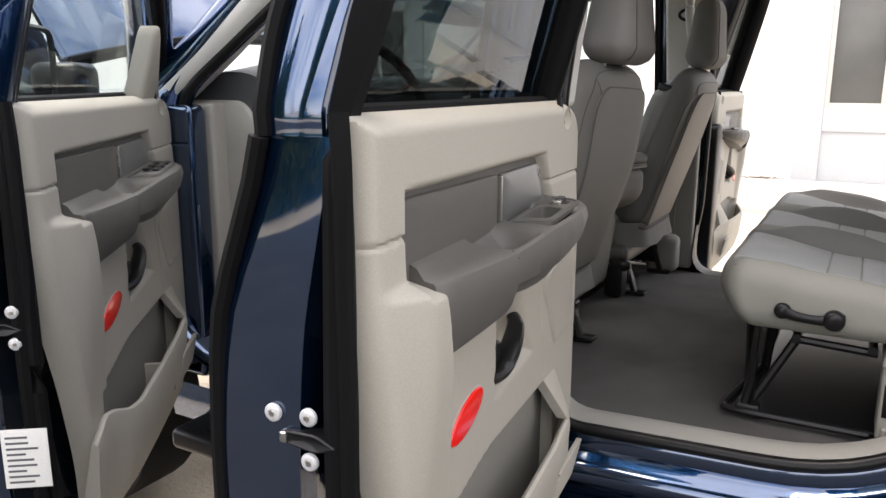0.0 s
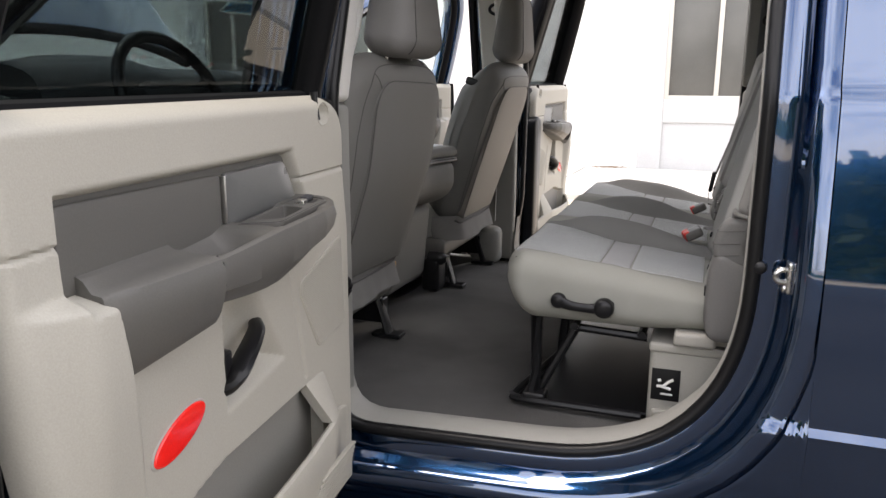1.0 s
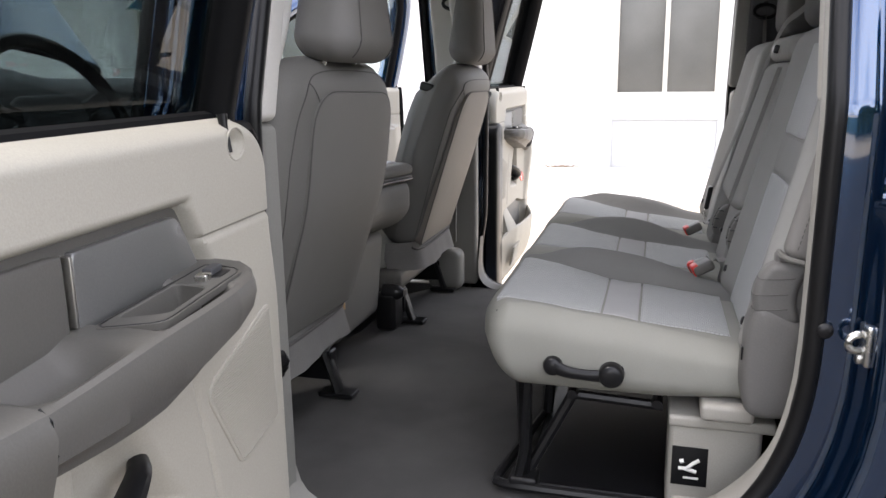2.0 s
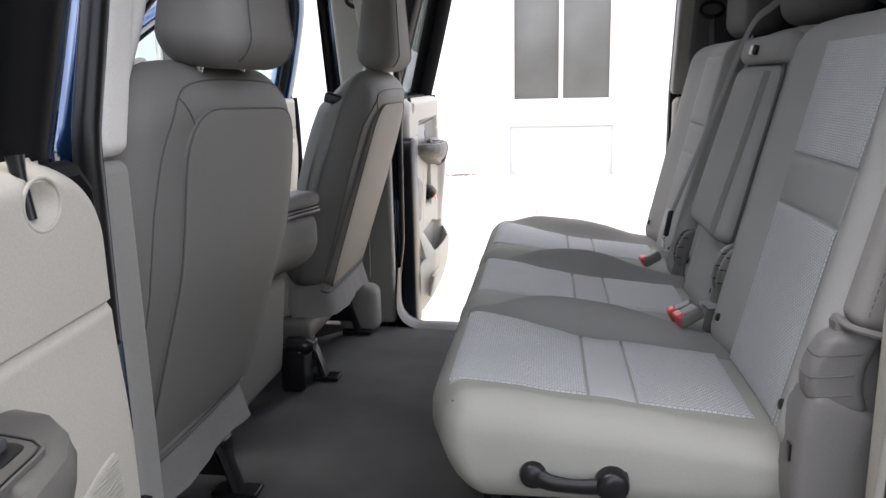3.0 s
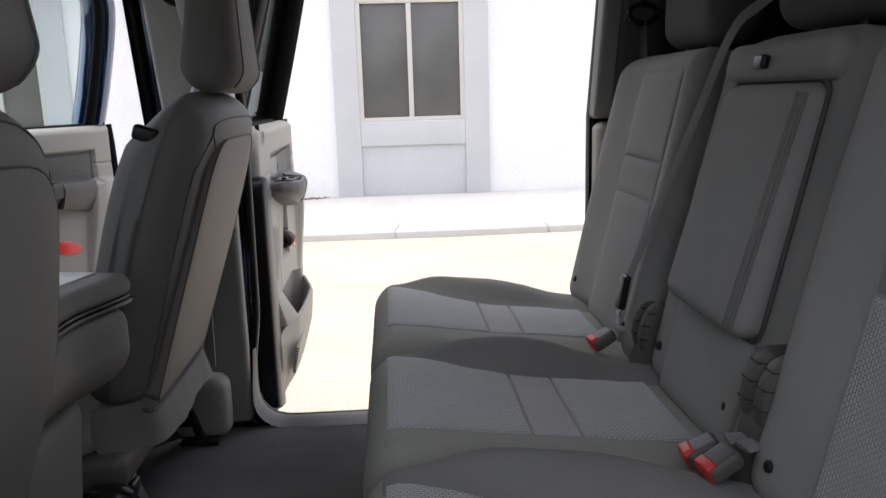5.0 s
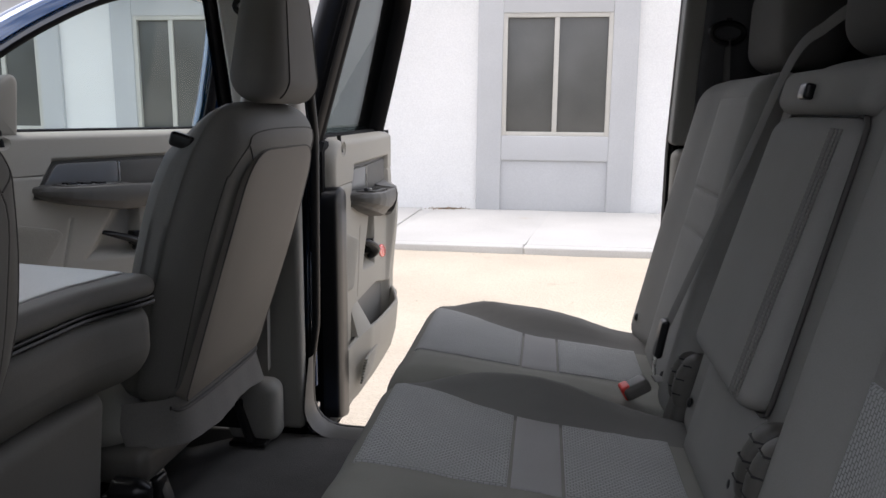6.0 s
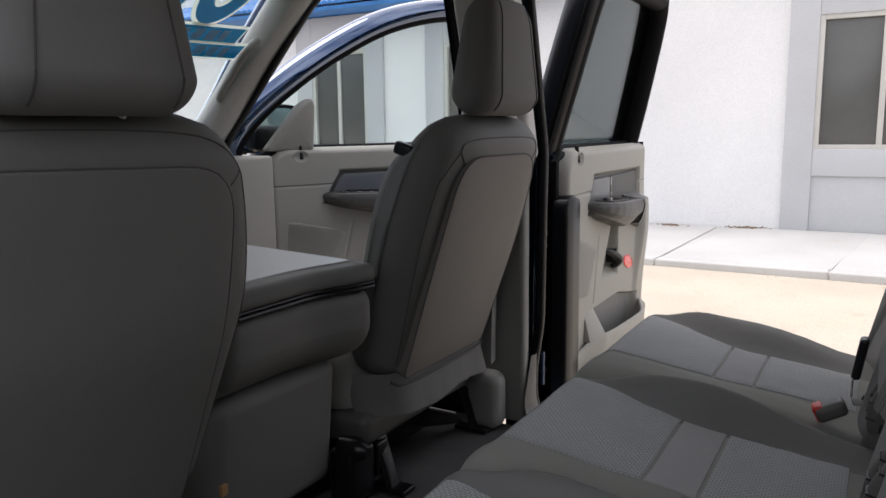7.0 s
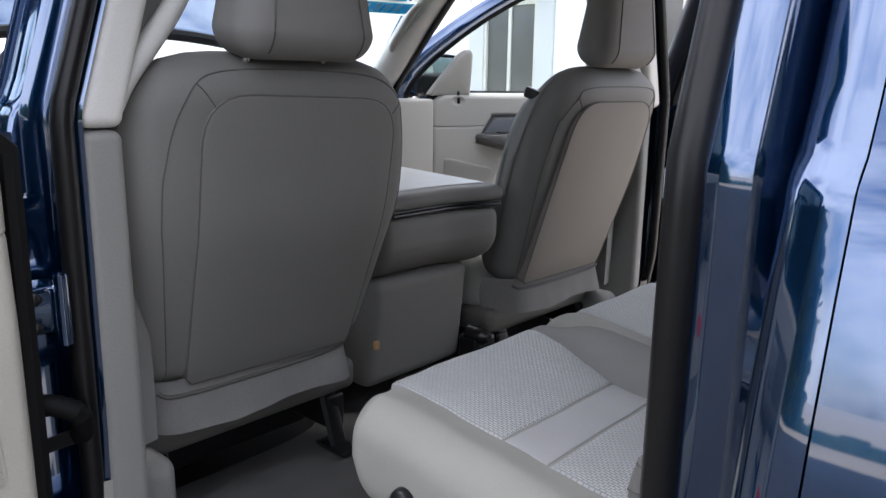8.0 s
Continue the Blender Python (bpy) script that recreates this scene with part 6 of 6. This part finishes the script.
def recliner():
    """Side of the bench by the open door: a padded side end, a ribbed knuckle, a backing plate and a smooth cover."""
    cover = corners([(0.236, 0.940), (0.238, 1.030), (0.249, 1.070), (0.264, 1.074), (0.322, 1.044), (0.330, 0.90), (0.262, 0.896), (0.244, 0.906)], [0.02, 0.02, 0.012, 0.012, 0.01, 0.012, 0.02, 0.02], 5)
    root = part("recliner_cover", slab(resample(cover, 70), lambda x, z, d: Vector((x, -0.622 - d, z)), -0.01, 0.044, 0.014, 0.003, rings=4), RECLINER, bench, "smooth grey-beige plastic hinge cover")
    part("slot", box(0.2345, 0.2375, -0.652, -0.640, 0.985, 1.005, 0.001), BLACK, root)
    part("recliner_foot", rounded(0.040, 0.030, 0.014, 0.008, 2, 2, 1, lambda p: Vector((p.x + 0.225, p.y - 0.60, p.z + 0.884)), 3), BEIGE_DARK, root)
    part("backing_plate", box(0.272, 0.345, -0.652, -0.620, 0.98, 1.150, 0.006, None, 3), RECLINER, root)
    # ribbed knuckle over the pivot
    def bent(p):
        a = p.z / 0.046
        return Vector((p.x + 0.274 + 0.016 * a * a + 0.006 * a, p.y - 0.644, p.z + 1.092))
    kn = part("knuckle", rounded(0.030, 0.019, 0.046, 0.012, 3, 3, 6, bent, 4), RECLINER, root)
    for q in (-0.026, -0.004, 0.020):
        line = [bent(Vector((x, y, q + 0.10 * (x + 0.03)))) for x, y in ((-0.0295, 0.008), (-0.0302, -0.006), (-0.0270, -0.0165), (-0.016, -0.0192), (0.0, -0.0194), (0.016, -0.0194))]
        part("groove", tube(line, 0.0009, 6), PIPING, kn)
    # the upholstered end of the back, with a hem and a row of stitches
    up, front = Vector((0.222, 0, 0.975)), Vector((-0.975, 0, 0.222))
    foot = Vector((0.250, 0, 0.965))

    def on(w, l, d):
        return foot + Vector((0, w, 0)) + up * l + front * d
    end = part("side_pad", rounded(0.046, 0.022, 0.178, 0.016, 3, 3, 8, lambda p: on(p.y - 0.648, p.z + 0.362, p.x - 0.034), 4), HEADREST, root, "upholstered end of the seat back")
    part("hem", tube(spline([on(-0.626, 0.186, 0.014), on(-0.662, 0.184, 0.010), on(-0.673, 0.184, -0.02), on(-0.673, 0.184, -0.076)], 5), 0.0042, 8), SEAT_BACK, end)
    dash = bmesh.new()
    for i in range(40):
        tube([on(-0.6690, 0.20 + 0.0085 * i, -0.002), on(-0.6690, 0.2055 + 0.0085 * i, -0.002)], 0.0012, 5, dash)
    tagged(part("stitching", dash, PIPING, end, clean=False), kind="stuff")


recliner()
bench_hinge(-0.196, 0.270, 1.092)
bench_hinge(0.198, 0.270)


def buckle(x, y, z, turn, label):
    root = thing("belt_buckle", (x, y, z - 0.03), label, "buckle", "seat belt buckles")
    m = Matrix.Translation((x, y, z)) @ Euler((0, radians(-28), radians(turn))).to_matrix().to_4x4()
    part("housing", rounded(0.021, 0.017, 0.011, 0.007, 2, 2, 1, None, 3), GREY, root, m=m)
    part("button", rounded(0.0075, 0.0135, 0.0115, 0.004, 1, 1, 1, lambda p: p + Vector((-0.015, 0, 0.002)), 2), RED_BUTTON, root, "red release button", m=m)
    part("strap", tube([m @ Vector((0.03, 0, 0)), m @ Vector((0.075, 0, -0.02))], 0.014, 8, flat=0.2), WEB, root)


buckle(0.200, -0.228, 1.022, 10, "grey belt buckle with red button by the seat")
buckle(0.196, -0.190, 1.018, -6, "second belt buckle with red button beside it")
buckle(0.200, 0.236, 1.012, 8, "grey belt buckle with red button at the far seat")


def bench_frame():
    root = bench
    part("base_rail", tube(spline([(-0.150, -0.57, 0.697), (-0.135, -0.592, 0.697), (0.0, -0.595, 0.697), (0.13, -0.595, 0.697)], 3), 0.009, 8), BLACK, root)
    part("base_rail", tube([(-0.15, -0.57, 0.697), (-0.10, -0.25, 0.697)], 0.009, 8), BLACK, root)
    part("frame_leg", tube([(-0.105, -0.565, 0.89), (-0.100, -0.57, 0.76), (-0.105, -0.58, 0.70)], 0.011, 8, flat=1.8), BLACK, root)
    part("frame_leg", tube([(-0.085, -0.28, 0.89), (-0.10, -0.28, 0.70)], 0.012, 8), BLACK, root)
    part("brace", tube([(-0.098, -0.56, 0.705), (-0.02, -0.54, 0.86)], 0.010, 8), BLACK, root)
    part("cross_bar", tube([(-0.03, -0.55, 0.862), (0.13, -0.55, 0.855)], 0.009, 8), BLACK, root)
    part("cross_bar", tube([(-0.02, -0.58, 0.872), (-0.02, -0.20, 0.872)], 0.009, 8), BLACK, root)
    part("cross_bar", tube([(0.12, -0.58, 0.868), (0.12, -0.20, 0.868)], 0.009, 8), BLACK, root)
    part("bracket", box(-0.125, -0.075, -0.60, -0.555, 0.690, 0.715, 0.006), BLACK, root)
    part("pan", box(-0.10, 0.24, -0.545, 0.58, 0.884, 0.894, 0.004), BLACK, root)
    part("floor_tray", box(-0.10, 0.60, -0.57, 0.57, 0.684, 0.694, 0.004), BLACK, root, "black tray under the seat")
    bx = thing("storage_box", (0.21, -0.53, 0.69), "beige moulded box under the rear seat with a pictogram label", "box")
    part("body", rounded(0.072, 0.055, 0.085, 0.012, 3, 3, 3, lambda p: Vector((p.x + 0.212, p.y - 0.545, p.z + 0.770)), 3), BOX_PLASTIC, bx)
    part("top_step", rounded(0.082, 0.058, 0.010, 0.006, 2, 2, 1, lambda p: Vector((p.x + 0.220, p.y - 0.548, p.z + 0.855)), 3), BOX_PLASTIC, bx)
    part("step", rounded(0.045, 0.045, 0.008, 0.005, 2, 2, 1, lambda p: Vector((p.x + 0.250, p.y - 0.54, p.z + 0.872)), 3), BOX_PLASTIC, bx)
    part("tongue", rounded(0.024, 0.006, 0.016, 0.005, 2, 1, 2, lambda p: Vector((p.x + 0.174, p.y - 0.602, p.z + 0.705)), 3), BOX_PLASTIC, bx)
    lab = part("label", box(0.147, 0.203, -0.6018, -0.6000, 0.742, 0.810, 0.0004), BLACK, bx, "black label with a white seat pictogram")
    sign = tube([(0.158, -0.6024, 0.772), (0.171, -0.6024, 0.773), (0.181, -0.6024, 0.783), (0.190, -0.6024, 0.789)], 0.0032, 6)
    tube([(0.168, -0.6024, 0.772), (0.186, -0.6024, 0.768)], 0.0032, 6, sign)
    tube([(0.160, -0.6024, 0.784), (0.166, -0.6024, 0.786)], 0.0036, 6, sign)
    part("pictogram", sign, LABEL, lab)
    part("caption", box(0.166, 0.190, -0.6026, -0.6018, 0.754, 0.758, 0.0002), LABEL, lab)


bench_frame()


def webbing(pts, label, w=0.020, n=6, tongue=None, guide=None, fabric=None):
    root = thing("seat_belt", tuple(pts[-1]), label, "seat belt", "seat belts")
    part("strap", tube(spline(pts, n), w, 8, flat=0.06, up=(1, 0.2, 0)), fabric or WEB, root)
    if tongue:
        q = Vector(tongue)
        part("tongue", rounded(0.006, 0.014, 0.030, 0.005, 1, 2, 3, lambda p: q + Vector((p.x + 0.15 * p.z, p.y - 0.1 * p.z, p.z)), 3), BLACK, root, "black belt tongue grip")
        part("tongue_plate", box(q.x - 0.009, q.x - 0.006, q.y - 0.010, q.y + 0.010, q.z - 0.055, q.z - 0.025, 0.001), STEEL, root)
    if guide:
        q = Vector(guide)
        part("guide", tube([q + Vector((0.030 * math.cos(t), 0.004 * math.cos(t), 0.018 * math.sin(t))) for t in [2 * math.pi * i / 20 for i in range(20)]], 0.006, 8, closed=True, up=(0, 1, 0)), BLACK, root, "black belt guide ring")
        part("guide_bolt", disc(tuple(q + Vector((0, 0.006, 0.028))), (0, -1 if q.y > 0 else 1, 0), 0.012, 0.008, 16), BLACK, root)
    return root


webbing([(0.43, 0.115, 1.565), (0.395, 0.135, 1.535), (0.362, 0.150, 1.497), (0.318, 0.177, 1.360), (0.276, 0.203, 1.230), (0.240, 0.224, 1.118)], "grey seat belt lying across the rear seat back", 0.010, tongue=(0.232, 0.228, 1.094))
webbing([(-0.53, 0.59, 1.62), (-0.535, 0.665, 1.40), (-0.545, 0.675, 1.10), (-0.55, 0.675, 0.85)], "dark grey front seat belt on its pillar", guide=(-0.53, 0.585, 1.625))
webbing([(0.375, 0.592, 1.56), (0.385, 0.60, 1.35), (0.38, 0.61, 1.10)], "dark seat belt hanging in the rear corner", 0.016, guide=(0.375, 0.588, 1.57), fabric=WEB_DARK)
webbing([(-0.53, -0.59, 1.62), (-0.54, -0.665, 1.40), (-0.55, -0.675, 1.10), (-0.555, -0.675, 0.85)], "grey driver's belt hanging on its pillar", guide=(-0.53, -0.585, 1.625))


def striker():
    root = thing("door_striker", (0.36, -0.775, 1.066), "zinc-plated door striker on the blue jamb", "striker")
    bm = bmesh.new()
    tube(spline([(0.372, -0.770, 1.076), (0.352, -0.779, 1.076), (0.345, -0.780, 1.066), (0.352, -0.779, 1.056), (0.372, -0.770, 1.056)], 4), 0.005, 8, bm)
    box(0.362, 0.371, -0.795, -0.752, 1.038, 1.092, 0.004, bm)
    tube([(0.368, -0.780, 1.066), (0.388, -0.786, 1.067)], 0.006, 8, bm)
    part("loop", bm, STEEL, root)
    part("bolt_head", disc((0.363, -0.772, 1.044), (-1, 0, 0), 0.008, 0.006), STEEL, root)
    part("bump_stop", disc((0.322, -0.752, 1.072), (0, -1, 0), 0.011, 0.008), BLACK, root)


striker()


# ---- running boards ----
for s in (-1, 1):
    rb = thing("running_board", (-0.5, s * 0.86, 0.45), "black ribbed running board under the cab", "running board", "running boards")
    part("step", rounded(0.95, 0.085, 0.03, 0.02, 10, 2, 1, lambda p: Vector((p.x - 0.55, s * 0.86 + p.y, p.z + 0.445)), 3), BLACK, rb)
    ribs = bmesh.new()
    for i in range(5):
        y = s * 0.86 - 0.05 + 0.025 * i
        box(-1.4, 0.3, y - 0.005, y + 0.005, 0.474, 0.480, 0.002, ribs)
    tagged(part("rib", ribs, RUBBER, rb), kind="stuff")
    for x in (-1.2, -0.5, 0.2):
        part("bracket", box(x - 0.02, x + 0.02, min(s * 0.72, s * 0.82), max(s * 0.72, s * 0.82), 0.43, 0.50, 0.004), BLACK, rb)


# ---- small stones and leaf litter ----
def litter():
    rng = random.Random(11)
    bm = bmesh.new()
    for i in range(160):
        x, y = rng.uniform(-6, 4), rng.uniform(1.2, 6.7)
        if i % 3 == 0:
            y = 6.7 - rng.random() ** 2 * 0.5
        r = rng.uniform(0.003, 0.008)
        q = Matrix.Translation((x, y, r * 0.35)) @ Euler((rng.random() * 6, rng.random() * 6, rng.random() * 6)).to_matrix().to_4x4() @ Matrix.Diagonal((r, r * 0.8, r * 0.55, 1))
        bmesh.ops.create_icosphere(bm, subdivisions=1, radius=1.0, matrix=q)
    for v in bm.verts:
        v.co += Vector((noise.noise(v.co * 90), noise.noise(v.co * 90 + Vector((7, 0, 0))), 0)) * 0.003
    tagged(part("gravel", bm, STONE, smooth=False, clean=False), "scattered small stones on the sandy lot", "gravel", kind="stuff")
    bm = bmesh.new()
    for cx, cy in ((-1.35, 9.64), (-2.25, 9.55), (-1.2, 9.7)):
        for i in range(60):
            c = Vector((cx + rng.gauss(0, 0.10), cy + rng.gauss(0, 0.03), 0.072 + rng.random() * 0.012))
            d = Vector((rng.uniform(-1, 1), rng.uniform(-1, 1), rng.uniform(-0.2, 0.3))).normalized() * rng.uniform(0.012, 0.03)
            e = d.orthogonal().normalized() * 0.008
            bm.faces.new([bm.verts.new(c - d), bm.verts.new(c + e), bm.verts.new(c + d), bm.verts.new(c - e)])
    tagged(part("leaf_litter", bm, DRY, smooth=False, clean=False), "dry brown leaf litter against the wall", "leaves", kind="stuff")


litter()


# ---- pavement slabs last: each slab is a piece ----
def slabs():
    bed = box(-22, 12, KERB_Y + 0.02, WALL_Y + 0.04, -0.05, 0.045, 0.004)
    part("slab_bed", bed, CONCRETE, walkway)
    x = -22.53
    k = 0
    while x < 12:
        w = 1.6
        lean_by = 0.115 * (0.6 + 0.4 * math.sin(k * 2.0))
        def skew(bm):
            for v in bm.verts:
                v.co.x += lean_by * (v.co.y - KERB_Y)
            return bm
        part("slab", skew(box(x + 0.006, x + w - 0.006, KERB_Y + 0.17, WALL_Y + 0.0, 0.03, 0.065 + 0.002 * math.sin(k * 3.1), 0.008)), CONCRETE, walkway)
        part("kerb_stone", box(x + 0.005, x + w - 0.005, KERB_Y, KERB_Y + 0.163, -0.05, 0.066 + 0.003 * math.sin(k * 1.7), 0.018, None, 3), CONCRETE, walkway)
        x += w
        k += 1


slabs()
